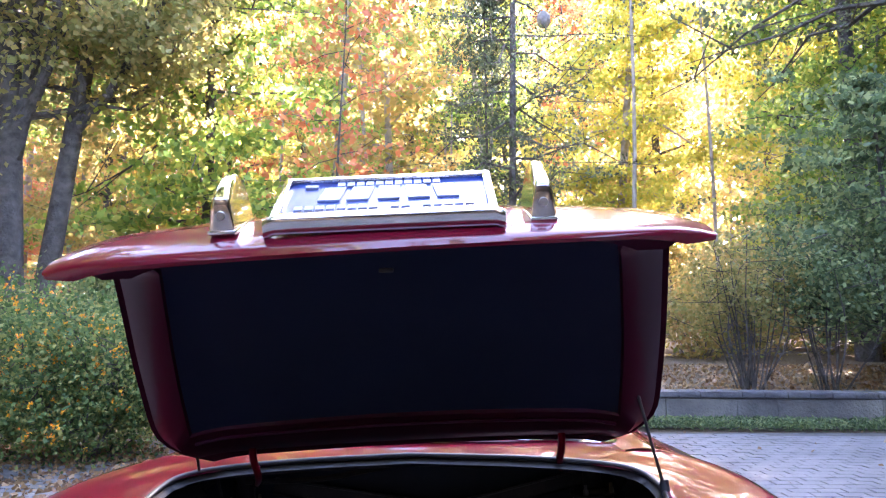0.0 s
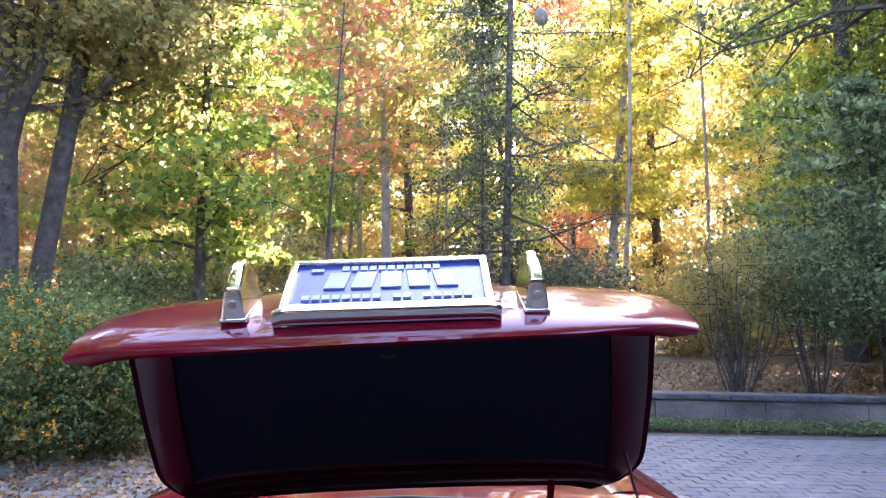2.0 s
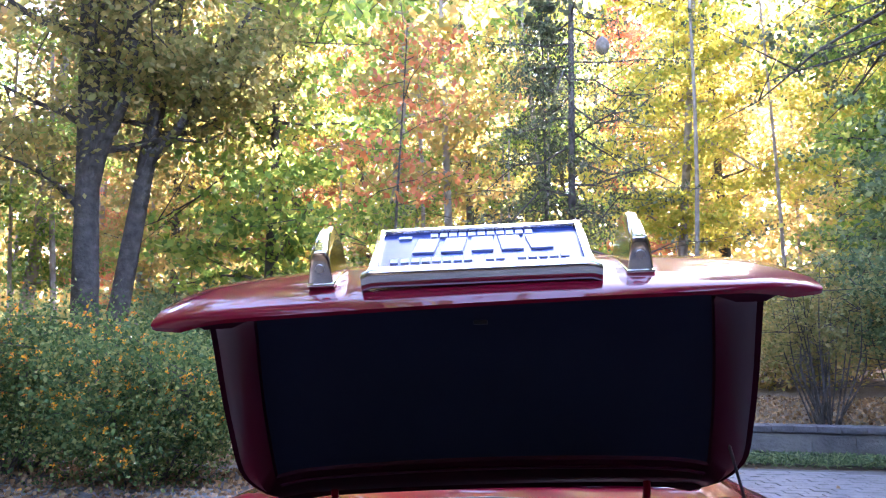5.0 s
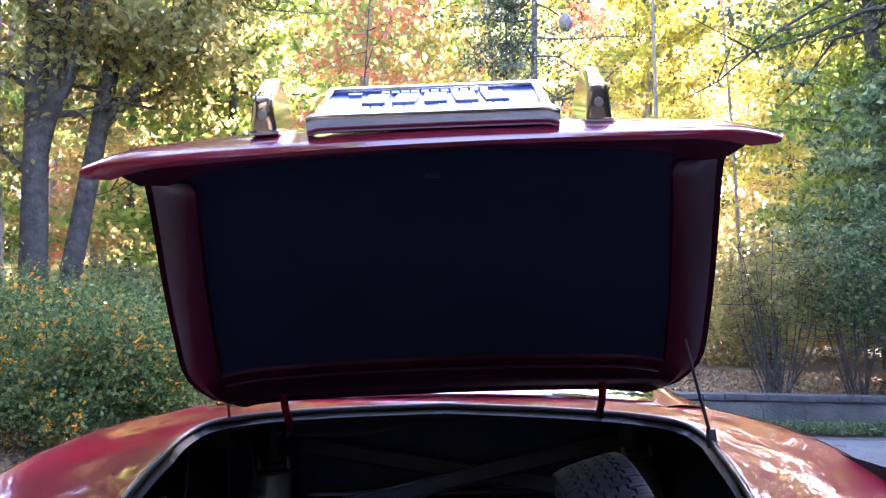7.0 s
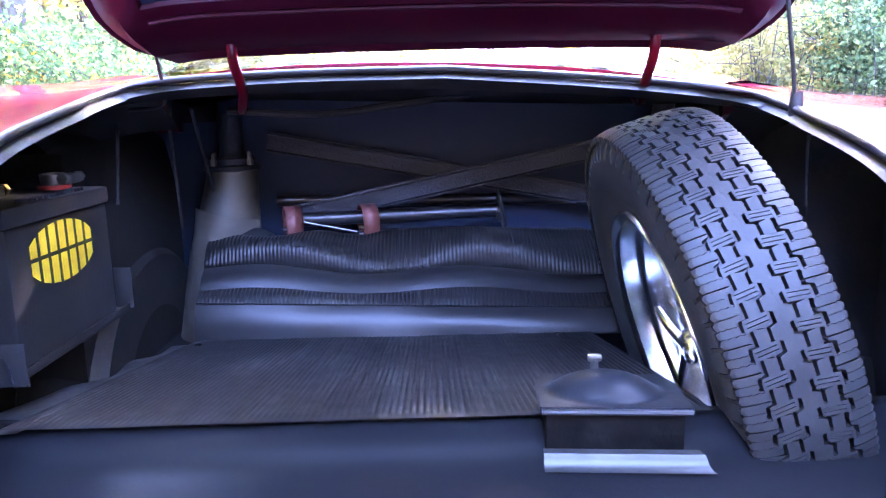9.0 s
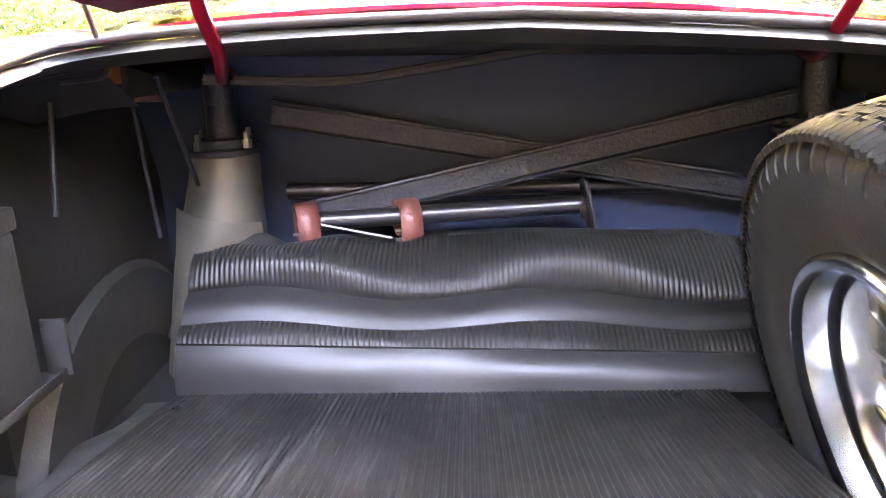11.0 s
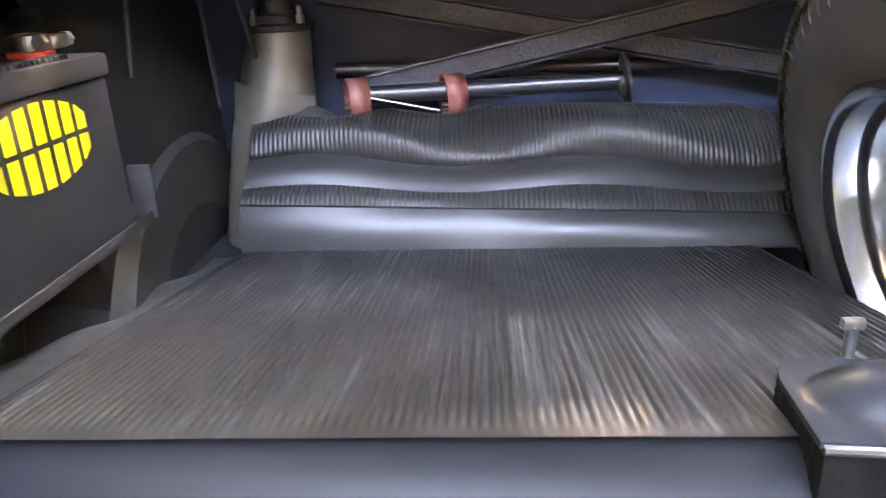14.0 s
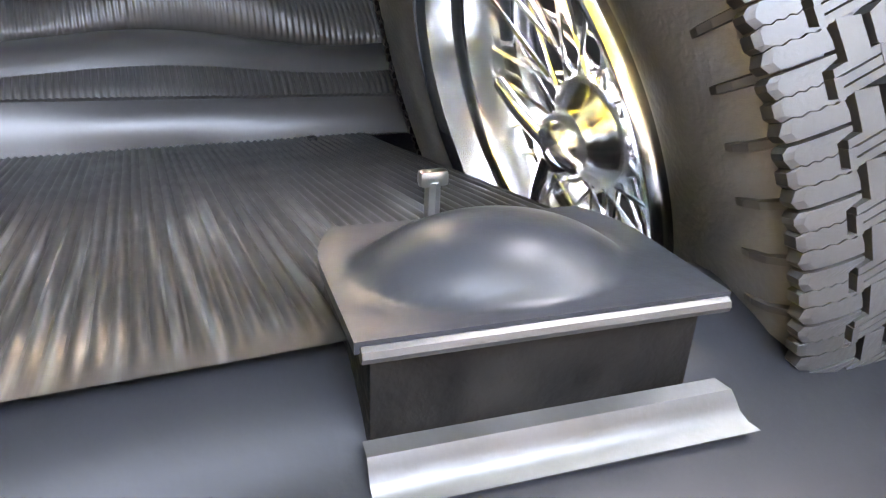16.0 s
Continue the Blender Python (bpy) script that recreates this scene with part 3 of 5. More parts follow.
# raised bars: a small row, five tall slanting ones and a row of small ones below
def plate_bar(x, y, w, h, lean=0.0):
    m = PM @ Matrix.Translation((x, y, 0))
    k = lean * h / 2
    g = Geo().prism([(-w / 2 - k, -h / 2), (w / 2 - k, -h / 2), (w / 2 + k, h / 2), (-w / 2 + k, h / 2)], m, -0.002, 0.0022)
    part("plate_marking", g, PLATE_SILVER, lid, "plain raised silver bar", smooth=False)


for n in range(11):
    plate_bar(-0.072 + n * 0.0150, 0.050, 0.0115, 0.014)
for n in range(5):
    plate_bar(-0.083 + n * 0.0435, 0.012, 0.033, 0.050, (0.14, 0.14, 0, -0.1, -0.14)[n])
for n in range(17):
    if n not in (8, 11):
        plate_bar(-0.128 + n * 0.0158, -0.040, 0.0120, 0.013)
plate_bar(-0.118, 0.046, 0.020, 0.009)
for lx in (-0.2365, 0.234):
    g = Geo()
    prof = [(-0.052, 0.0), (-0.048, 0.040), (-0.042, 0.050), (-0.015, 0.064), (0.018, 0.074), (0.045, 0.070), (0.064, 0.048), (0.070, 0.0)]
    m = Matrix.Translation((lx, -0.098, 1.456)) @ Euler((0.32, 0, 0)).to_matrix().to_4x4()
    rows = []
    for q in np.linspace(-1, 1, 17):
        s = math.sin(q * math.pi / 2)
        k = 1 - 0.26 * abs(s) ** 6
        rows.append([m @ Vector((s * (0.0185 - 0.006 * max(0, z) / 0.074), y * (1 - 0.04 * abs(s) ** 4), z * k)) for y, z in curve(prof, 26)])
    g.grid(rows)
    g.add(rows[0], [tuple(range(26))]).add(rows[-1], [tuple(reversed(range(26)))])
    lamp = recalc(part("plate_lamp", g, CHROME, lid, "chrome plate lamp housing", angle=45))
    part("lamp_base", Geo().box(m @ Vector((0, 0.008, -0.003)), (0.041, 0.128, 0.007), 0.0025, m.to_3x3()), CHROME, lamp, angle=30)
    part("screw", Geo().lathe([(0.0, 0.003), (0.006, 0.003), (0.007, 0.0)], m @ Matrix.Translation((0.0, -0.050, 0.022)) @ Euler((radians(85), 0, 0)).to_matrix().to_4x4(), 12), STEEL, lamp)
part("latch", Geo().box((-0.002, -0.115, 1.374), (0.022, 0.012, 0.007), 0.003), TUB_BLACK, lid)

# hinge arms and prop rods
for hx, ax in ((-0.362, -0.393), (0.349, 0.37)):
    pts = curve([(hx, 0.50, 1.045), (hx, 0.515, 1.0), (hx, 0.56, 0.955), (lerp(hx, ax, 0.7), 0.63, 0.925), (ax, 0.69, 0.93)], 16)
    part("hinge_arm", Geo().tube(pts, 0.009, 10), PAINT, car, "curved red painted hinge arm")
part("prop_rod", Geo().tube([(0.482, 0.350, 1.163), (0.515, 0.385, 1.045), (0.550, 0.42, 0.922)], 0.0035, 8), DARK_ROD, car)
part("prop_rod", Geo().tube(curve([(-0.492, 0.50, 1.058), (-0.496, 0.545, 0.975), (-0.508, 0.585, 0.948), (-0.530, 0.605, 0.934), (-0.578, 0.595, 0.930)], 14), 0.0035, 8), DARK_ROD, car)

part("rod_mount", Geo().box((0.480, 0.352, 1.172), (0.030, 0.030, 0.034), 0.005), TUB_BLACK, lid)
part("rod_socket", Geo().lathe([(0.0, 0.02), (0.009, 0.02), (0.011, 0.0), (0.011, -0.02), (0.0, -0.02)], Matrix.Translation((0.553, 0.422, 0.912)), 14), SEAL, car)
part("hanging_rod", Geo().tube([(0.585, 0.44, 0.90), (0.588, 0.435, 0.745)], 0.0038, 8), BRACE_BLACK, car)

# X brace and shock towers
for a, b, off in (((-0.34, 0.885, 0.69), (0.46, 0.90, 0.845), 0.0), ((-0.41, 0.945, 0.855), (0.46, 0.93, 0.69), 0.0)):
    a, b = Vector(a), Vector(b)
    way = (b - a).normalized()
    side = way.cross(Vector((0, 1, 0))).normalized() * -1
    turn = Matrix((side, side.cross(way) * -1, way)).transposed().to_4x4()
    turn.translation = a
    out = -1 if (turn.to_3x3() @ Vector((0, 1, 0))).y > 0 else 1
    channel = [(-0.023, 0), (-0.023, 0.016), (-0.019, 0.017), (-0.016, 0.008), (0.016, 0.008), (0.019, 0.017), (0.023, 0.016), (0.023, 0)]
    g = Geo().prism([(x, out * y) for x, y in channel], turn, 0, (b - a).length)
    recalc(part("brace_bar", g, BRACE_BLACK, car, "black pressed-steel cross brace", angle=30))
for sx, tx in ((-1, -0.480), (1, 0.49)):
    m = Matrix.Translation((tx, 0.89, 0.42))
    rows = []
    for z, r, off in ((0.0, 0.098, 0.046), (0.12, 0.088, 0.034), (0.20, 0.080, 0.026), (0.27, 0.069, 0.016), (0.33, 0.060, 0.007), (0.378, 0.0545, 0.0), (0.38, 0.040, 0.0)):
        rows.append([m @ Vector((r * math.cos(a) + sx * off, r * math.sin(a), z)) for a in np.linspace(0, 2 * math.pi, 40, endpoint=False)])
    part("shock_tower", Geo().grid(rows, True), BARE, car, "bare metal cone over the damper", angle=50)
    if sx < 0:
        rows = []
        for v in np.linspace(0, 1, 9):
            left, right = lerp(-0.592, -0.546, v ** 0.7), lerp(-0.512, -0.415, min(1, v * 1.2))
            rows.append([(lerp(left, right, u), 0.815 - 0.045 * math.sin(u * 3.1) + 0.02 * u, lerp(0.50, 0.722, v) - 0.032 * u * v) for u in np.linspace(0, 1, 9)])
        part("tower_skirt", Geo().grid(rows), BARE, car, "dull grey flared metal skirt", angle=60)
    cap = part("tower_cap", Geo().lathe([(0.057, 0.376), (0.063, 0.378), (0.063, 0.386), (0.050, 0.390), (0.050, 0.402), (0.030, 0.405), (0.026, 0.42), (0.025, 0.50), (0.0, 0.50)], m), BRACE_BLACK, car, "black flanged damper mount")
    for n in range(4):
        a = math.pi * (0.5 * n + 0.33)
        part("stud", Geo().lathe([(0.0, 0.414), (0.005, 0.414), (0.005, 0.402), (0.008, 0.402), (0.008, 0.388)], m @ Matrix.Translation((0.054 * math.cos(a), 0.054 * math.sin(a), 0)), 6), STEEL, cap)
# sill inside the opening
rows = []
for s, (y, z) in enumerate(curve([(0.02, 0.575), (0.0, 0.576), (-0.022, 0.566), (-0.05, 0.547), (-0.10, 0.534), (-0.135, 0.530), (-0.155, 0.51)], 24)):
    rows.append([(x, y + 0.03 * (x / 0.55) ** 2, z) for x in np.linspace(-0.58, 0.56, 25)])
part("inner_sill", Geo().grid([r[::-1] for r in rows]), SILL_BLACK, car, "smooth black inner sill panel", angle=80)
part("striker", Geo().box((-0.085, -0.128, 0.545), (0.05, 0.02, 0.012), 0.004), STEEL, car)

# ---- things in the boot ----
def floor_z(y):
    return 0.58 - 0.168 * y


RIB = 0.0080


def wave(x):
    return math.cos(2 * math.pi * (x - 0.04) / 0.44)


def bank_lines(x):
    """Where the mat's bands meet across the bank at x: floor joint, two seams, the ribbed band's foot and the crest, as (y, z)."""
    yj = 0.622 - 0.045 * x
    z3 = 0.529 - 0.028 * x
    z2 = 0.554 - 0.018 * x + 0.005 * wave(x)
    z1 = 0.588 - 0.028 * x + 0.008 * wave(x)
    zc = 0.656 + (0.006 * math.cos((x + 0.295) * 2 * math.pi / 0.185) if x < -0.11 else 0.006 * math.cos((x + 0.02) * 9.0)) - 0.25 * max(0, x - 0.30)
    return [(yj, 0.58 - 0.168 * yj), (0.652 + (z3 - 0.529) * 1.3, z3), (0.683 + (z2 - 0.553) * 1.4, z2), (0.722 + (z1 - 0.58) * 0.93, z1), (0.822, zc), (0.90, zc - 0.03)]


def rubber_mat():
    """Ribbed floor mat that climbs a bank at the front, with plain bands between the ribbed ones. Returns it and the rows on the floor."""
    per = 6
    x0, x1 = -0.515, 0.27
    xs = np.arange(x0, 0.42, RIB / per)
    ends = [bank_lines(x) for x in xs]
    fade = [max(0.0, min(1.0, (x - x0) / 0.02)) for x in xs]
    plan = [(-1, w, 1) for w in (0, 0.02, 0.035, 0.05, 0.07, 0.2, 0.35, 0.5, 0.65, 0.8, 0.9, 0.96, 0.99, 1.0)]
    floor_rows = len(plan)
    for band, n, ribbed in ((0, 12, 0), (1, 9, 1), (2, 12, 0), (3, 26, 1), (4, 8, 0)):
        plan += [(band, w, ribbed) for w in np.r_[0.0, 0.03, np.linspace(0.06, 0.94, n), 0.97, 1.0]]
    rows = []
    for band, w, ribbed in plan:
        row = []
        for k, x in enumerate(xs):
            xx = min(x, x1) if band < 0 else x
            line = ends[k]
            if band < 0:
                y = line[0][0] * w
                z, ny, nz, out = 0.58 - 0.168 * y, 0.0, 1.0, 0.0012 * noise.noise((xx * 9, y * 9, 2.2))
            else:
                (ya, za), (yb, zb) = line[band], line[band + 1]
                y, z = lerp(ya, yb, w), lerp(za, zb, w)
                d = math.hypot(yb - ya, zb - za)
                ny, nz = -(zb - za) / d, (yb - ya) / d
                size = (0.006, 0.0025, 0.006, 0.012 + 0.010 * (1 + wave(x + 0.10 * w - 0.10)), 0.012)[band]
                out = size * math.sin(math.pi * w ** (0.8 if band == 3 else 1.0)) + 0.004 * noise.noise((xx * 6 + 2, band + w * 0.8, 0.3)) * min(1, 4 * w * (1 - w))
            rib = (0, 0.0014, 0.0022, 0.0022, 0.0014, 0)[k % per] * ribbed * fade[k] * (0.7 if band >= 0 else 1.0) * (1 if band >= 0 else min(1, max(0, (w - 0.02) / 0.05)))
            step = 0.003 if ribbed and (band < 0 or 0.02 < w < 0.98) else 0.0
            out += rib + step
            row.append((xx, y + ny * out, z + nz * out))
        rows.append(row)
    return Geo().grid(rows), floor_rows * (len(xs) - 1)


mat_geo, on_floor = rubber_mat()
boot_mat = thing("boot_mat", mat_geo, RUBBER_MAT, (-0.1, 0.3, 0.53), "black ribbed rubber boot mat draped over a bank", "mat", angle=35)
boot_mat.data.materials.append(RUBBER_BANK)
boot_mat.data.polygons.foreach_set("material_index", [0 if n < on_floor else 1 for n in range(len(boot_mat.data.polygons))])
# loose hump of plain rubber behind the crest, at the tower's foot
rows = []
for v in np.linspace(0, 1, 10):
    rows.append([(lerp(-0.515, -0.36, u), 0.80 + 0.07 * v, 0.640 + 0.045 * math.sin(math.pi * (0.15 + 0.65 * v)) * math.sin(math.pi * u) ** 0.8 - 0.02 * v) for u in np.linspace(0, 1, 15)])
part("flap", Geo().grid(rows), RUBBER, boot_mat, "plain rubber flap", angle=80)
# plain rubber edging beside the ribs
g = Geo()
rows = []
for y in np.linspace(0.0, 0.63, 30):
    w = 0.010 * math.sin(y * 23) + 0.008 * noise.noise((y * 9, 1, 1)) + 0.05 * min(1, max(0, (y - 0.1) / 0.2))
    z = floor_z(y)
    rows.append([(-0.496, y, z - 0.001), (-0.53, y, z - 0.002), (-0.585 + 0.5 * w, y, z - 0.006 + 0.004 * math.sin(y * 31)), (-0.612 + w, y, z - 0.012), (-0.622 + w, y, z - 0.03), (-0.61 + w, y, z - 0.14)])
part("edging", g.grid([r[::-1] for r in rows]), RUBBER, boot_mat, "plain black rubber strip along the mat", angle=60)
g = Geo()
g.grid([[(x, y, floor_z(y) - 0.016) for x in (-0.56, -0.2, 0.25)] for y in (0.02, 0.3, 0.62)])
part("floor_pan", g, TUB_BLACK, car)


def battery():
    b = base("battery", (-0.645, 0.28, 0.598), "black car battery with a yellow printed oval, beside the mat", "battery")
    X0, X1, Y0, Y1, Z0, Z1 = -0.735, -0.562, 0.140, 0.425, 0.598, 0.783
    g = Geo().box(((X0 + X1) / 2, (Y0 + Y1) / 2, (Z0 + Z1) / 2), (X1 - X0, Y1 - Y0, Z1 - Z0), 0.006)
    part("case", g, CASE, b, angle=30)
    g = Geo().box(((X0 + X1) / 2, (Y0 + Y1) / 2, Z1 + 0.013), (X1 - X0 + 0.008, Y1 - Y0 + 0.008, 0.026), 0.005)
    for n in range(16):
        g.box((X1 - 0.012, Y0 + 0.07 + n * 0.010, Z1 + 0.028), (0.018, 0.005, 0.006), 0.001)
    part("lid", g, CASE, b, angle=30)
    # printed oval: two rows of plain yellow bars that fill a lens shape
    cy, cz, ry, rz = 0.275, 0.733, 0.090, 0.043
    for row, s in ((0, 1), (1, -1)):
        n = 7
        for k in range(n):
            y0 = cy - ry + 2 * ry * (k + 0.19) / n
            y1 = cy - ry + 2 * ry * (k + 0.81) / n
            h0, h1 = (max(0.014, rz * math.sqrt(max(0, 1 - ((q - cy) / (ry * 1.06)) ** 2))) for q in (y0, y1))
            zl = 0.003 * s
            g = Geo().add([(X1 + d, yy, zz) for d in (-0.001, 0.0012) for yy, zz in ((y0, cz + zl), (y1, cz + zl), (y1, cz + s * h1), (y0, cz + s * h0))],
                          [(4, 5, 6, 7), (0, 1, 5, 4), (1, 2, 6, 5), (2, 3, 7, 6), (3, 0, 4, 7)])
            recalc(part("printed_bar", g, YELLOW, b, smooth=False))
    for py, mat, felt in ((0.175, BRASS, GREEN_FELT), (0.385, STEEL, RED_PLASTIC)):
        pm = Matrix.Translation((-0.62, py, Z1 + 0.026))
        part("terminal", Geo().lathe([(0.0, 0.0), (0.011, 0.0), (0.009, 0.022), (0.0, 0.022)], pm, 20), mat, b)
        part("washer", Geo().lathe([(0.0, 0.001), (0.024, 0.001), (0.024, 0.007), (0.0, 0.007)], pm, 24), felt, b)
        g = Geo().lathe([(0.011, 0.008), (0.019, 0.009), (0.020, 0.024), (0.012, 0.026), (0.011, 0.008)], pm, 24)
        g.box((-0.600, py + 0.012, Z1 + 0.042), (0.020, 0.034, 0.015), 0.004)
        g.tube([(-0.600, py - 0.012, Z1 + 0.043), (-0.600, py + 0.042, Z1 + 0.043)], 0.0045, 8)
        for q in (-0.012, 0.040):
            g.lathe([(0.0, -0.004), (0.0085, -0.004), (0.0085, 0.004), (0.0, 0.004)], Matrix.Translation((-0.600, py + q, Z1 + 0.043)) @ Euler((radians(90), 0, 0)).to_matrix().to_4x4(), 6)
        part("clamp", g, mat, b, angle=30)
    return b


battery()
part("cable", Geo().tube(curve([(-0.60, 0.128, 0.815), (-0.598, 0.122, 0.745), (-0.60, 0.118, 0.69), (-0.59, 0.110, 0.65), (-0.57, 0.118, 0.62), (-0.568, 0.125, 0.59)], 22), 0.0015, 6), BRACE_BLACK, car)
for bx, by, bz in ((-0.615, 0.145, 0.802), (-0.63, 0.13, 0.785)):
    part("bolt", Geo().lathe([(0.0, 0.012), (0.009, 0.012), (0.009, 0.0), (0.013, 0.0), (0.013, -0.004), (0.0, -0.004)], Matrix.Translation((bx, by, bz)) @ Euler((radians(70), 0, 0)).to_matrix().to_4x4(), 6), STEEL, car)
part("side_bracket", Geo().box((-0.662, 0.12, 0.552), (0.055, 0.24, 0.008), 0.003, Euler((0, 0, radians(12))).to_matrix()), SEAL, car)
part("bolt", Geo().lathe([(0.0, 0.022), (0.008, 0.022), (0.008, 0.010), (0.012, 0.009), (0.016, 0.004), (0.016, 0.0)], Matrix.Translation((-0.668, 0.092, 0.555)), 8), STEEL, car)
part("side_bracket", Geo().box((0.60, 0.03, 0.62), (0.05, 0.05, 0.005), 0.001, Euler((radians(20), 0, 0)).to_matrix()), STEEL, car)
for sx, sy in ((-0.487, 0.582), (0.20, 0.588)):
    part("stud", Geo().lathe([(0.0, 0.008), (0.006, 0.007), (0.008, 0.0)], Matrix.Translation((sx, sy, floor_z(sy) + 0.001)), 10), BLACK_SATIN, car)
for name, c, size in (("battery_tray", (-0.652, 0.30, 0.593), (0.184, 0.34, 0.008)), ("tray_edge", (-0.559, 0.30, 0.599), (0.003, 0.34, 0.010)), ("tray_bracket", (-0.566, 0.468, 0.630), (0.030, 0.006, 0.07)), ("tray_edge", (-0.645, 0.130, 0.612), (0.19, 0.004, 0.056))):
    part(name, Geo().box(c, size, 0.001), TUB_BLACK, car)


def spare_wheel():
    C = Vector((0.303, 0.267, 0.578))
    axis = Vector((-0.960, 0.005, -0.281)).normalized()   # the side that shows its spokes
    z = -axis
    x = Vector((0, 1, 0))
    y = z.cross(x).normalized()
    x = y.cross(z)
    m = Matrix((x, y, z)).transposed().to_4x4()
    m.translation = C
    low = C - Vector((0, 0, 0.3))
    w = base("spare_wheel", low, "wire-spoked chrome spare wheel with a black tyre leaning in its well", "wheel")
    h0, h1 = -0.017, 0.125
    mid = (h0 + h1) / 2
    prof = [(0.192, 0.006), (0.205, -0.002), (0.225, -0.013), (0.250, -0.017), (0.275, -0.0155), (0.292, -0.012), (0.303, -0.005), (0.3065, 0.006), (0.3075, mid - 0.03), (0.308, mid)]
    prof = prof + [(r, 2 * mid - h) for r, h in prof[::-1][1:]]
    part("tyre", Geo().lathe(prof, m, 96), TYRE, w, "black radial tyre", angle=60)
    # tread: a zigzag centre rib, sinuous sliced blocks beside it, siped lugs on the shoulders, parted by narrow grooves
    g = Geo()
    pitch = 64
    da = 2 * math.pi / pitch
    r0, r1 = 0.304, 0.3190

    def block(poly, top=r1, foot=r0):
        """A tread block from (turn, height) pairs."""
        k = len(poly)
        tops = [top - 4.8 * max(0, abs(h - mid) - 0.03) ** 2 for a, h in poly]
        lowv = [m @ Vector((foot * math.cos(a), foot * math.sin(a), h)) for a, h in poly]
        highv = [m @ Vector((r * math.cos(a), r * math.sin(a), h)) for r, (a, h) in zip(tops, poly)]
        g.add(lowv + highv, [tuple(range(k, 2 * k))] + [(i, (i + 1) % k, k + (i + 1) % k, k + i) for i in range(k)])

    def step_wave(u):
        """0 and 1 by turns, with short ramps between."""
        return float(np.interp(u % 1, [0, 0.10, 0.20, 0.58, 0.68, 1], [0, 0, 1, 1, 0, 0]))

    bends = [0.0, 0.10, 0.20, 0.39, 0.58, 0.68, 0.84, 1.0]
    for n in range(pitch):
        a = n * da
        for s in (-1, 1):
            o = (0.5 if s > 0 else 0.0) * da + a

            def pt(u, h):
                return (o + u * da, mid + s * h)

            # lug in three slices parted by wavy sipes, its outer end rounded, its inner side following the groove
            for u0, u1 in ((0.03, 0.335), (0.355, 0.645), (0.665, 0.970)):
                ends = [u0] + [u for u in bends if u0 + 0.02 < u < u1 - 0.02] + [u1]
                cols = []
                for u in ends:
                    h_in = 0.0365 + 0.0085 * step_wave(u)
                    h_out = 0.0672 if u0 < u < u1 else 0.0648
                    line = []
                    for j in range(8):
                        h = h_in + (h_out - h_in) * j / 7
                        sipe = (0.018 if j % 2 else -0.018) if (u == u1 and u1 < 0.9) or (u == u0 and u0 > 0.1) else 0
                        line.append((pt(u + sipe, h), r1 - 4.8 * max(0, h - 0.03) ** 2 - (0.0012 if j == 7 else 0)))
                    cols.append(line)
                top = [[m @ Vector((r * math.cos(q[0]), r * math.sin(q[0]), q[1])) for q, r in line] for line in cols]
                low = [[m @ Vector((r0 * math.cos(q[0]), r0 * math.sin(q[0]), q[1])) for q, r in line] for line in cols]
                g.grid(top)
                g.grid([low[0], top[0]]).grid([top[-1], low[-1]])
                g.grid([[line[0] for line in top], [line[0] for line in low]]).grid([[line[-1] for line in low], [line[-1] for line in top]])
            # low rib on the sidewall below the gap between two lugs
            g.grid([[m @ Vector((r * math.cos(pt(u, 0)[0]), r * math.sin(pt(u, 0)[0]), mid + s * (h - sink))) for r, h in
                     ((0.277, 0.0690), (0.283, 0.0697), (0.292, 0.0680), (0.303, 0.0622), (0.3085, 0.0560))]
                    for u, sink in ((0.90, 0.003), (0.93, 0.0), (1.07, 0.0), (1.10, 0.003))])
            # sinuous row: a wide block in three slanting slices, and the neck to the next
            for q in range(3):
                b0, tip = 0.165 + q * 0.155, 0.05
                block([pt(b0 - tip, 0.0110), pt(b0 + tip, 0.0395), pt(b0 + tip + 0.122, 0.0395), pt(b0 - tip + 0.122, 0.0110)], r1 - 0.0003)
            block([pt(0.14, 0.0103), pt(0.14, 0.0135), pt(0.42, 0.0135), pt(0.42, 0.0103)], r1 - 0.0001)
            block([pt(0.34, 0.0365), pt(0.34, 0.0402), pt(0.66, 0.0402), pt(0.66, 0.0365)], r1 - 0.0001)
            block([pt(0.66, 0.0190), pt(0.60, 0.0320), pt(1.20, 0.0315), pt(1.14, 0.0185)], r1 - 0.0002)
        # centre rib, wide where the rows beside it are narrow
        for s in (-1, 1):
            o = (0.5 if s > 0 else 0.0) * da + a
            side = [(o + u * da, mid + s * (0.0145 - 0.0085 * step_wave(u))) for u in bends]
            block([(o, mid - s * 0.001)] + side + [(o + da, mid - s * 0.001)] if s > 0 else [(o + da, mid + 0.001)] + side[::-1] + [(o, mid + 0.001)], r1 - 0.0001 * (s > 0))
    part("tread", g, TREAD, w, "worn tread of zigzag blocks", smooth=False)
    rimprof = [(0.180, -0.002), (0.186, -0.008), (0.194, -0.009), (0.199, -0.004), (0.199, 0.002), (0.193, 0.005), (0.186, 0.012), (0.181, 0.03), (0.172, 0.038), (0.160, 0.052), (0.158, 0.095), (0.172, 0.11), (0.180, 0.118), (0.186, 0.145), (0.199, 0.15)]
    rimprof = [(0.199, 0.004)] + rimprof[3::-1] + [(0.181, 0.008), (0.178, 0.024), (0.168, 0.029), (0.166, 0.034), (0.164, 0.070), (0.152, 0.076), (0.149, 0.082), (0.149, 0.10), (0.168, 0.108), (0.178, 0.118), (0.19, 0.122)]
    part("rim", Geo().lathe(rimprof, m, 96), RIM_CHROME, w, "polished chrome rim", angle=50)
    HB = 0.042
    mh = Matrix.Translation((0.006, 0, -0.024)) @ m
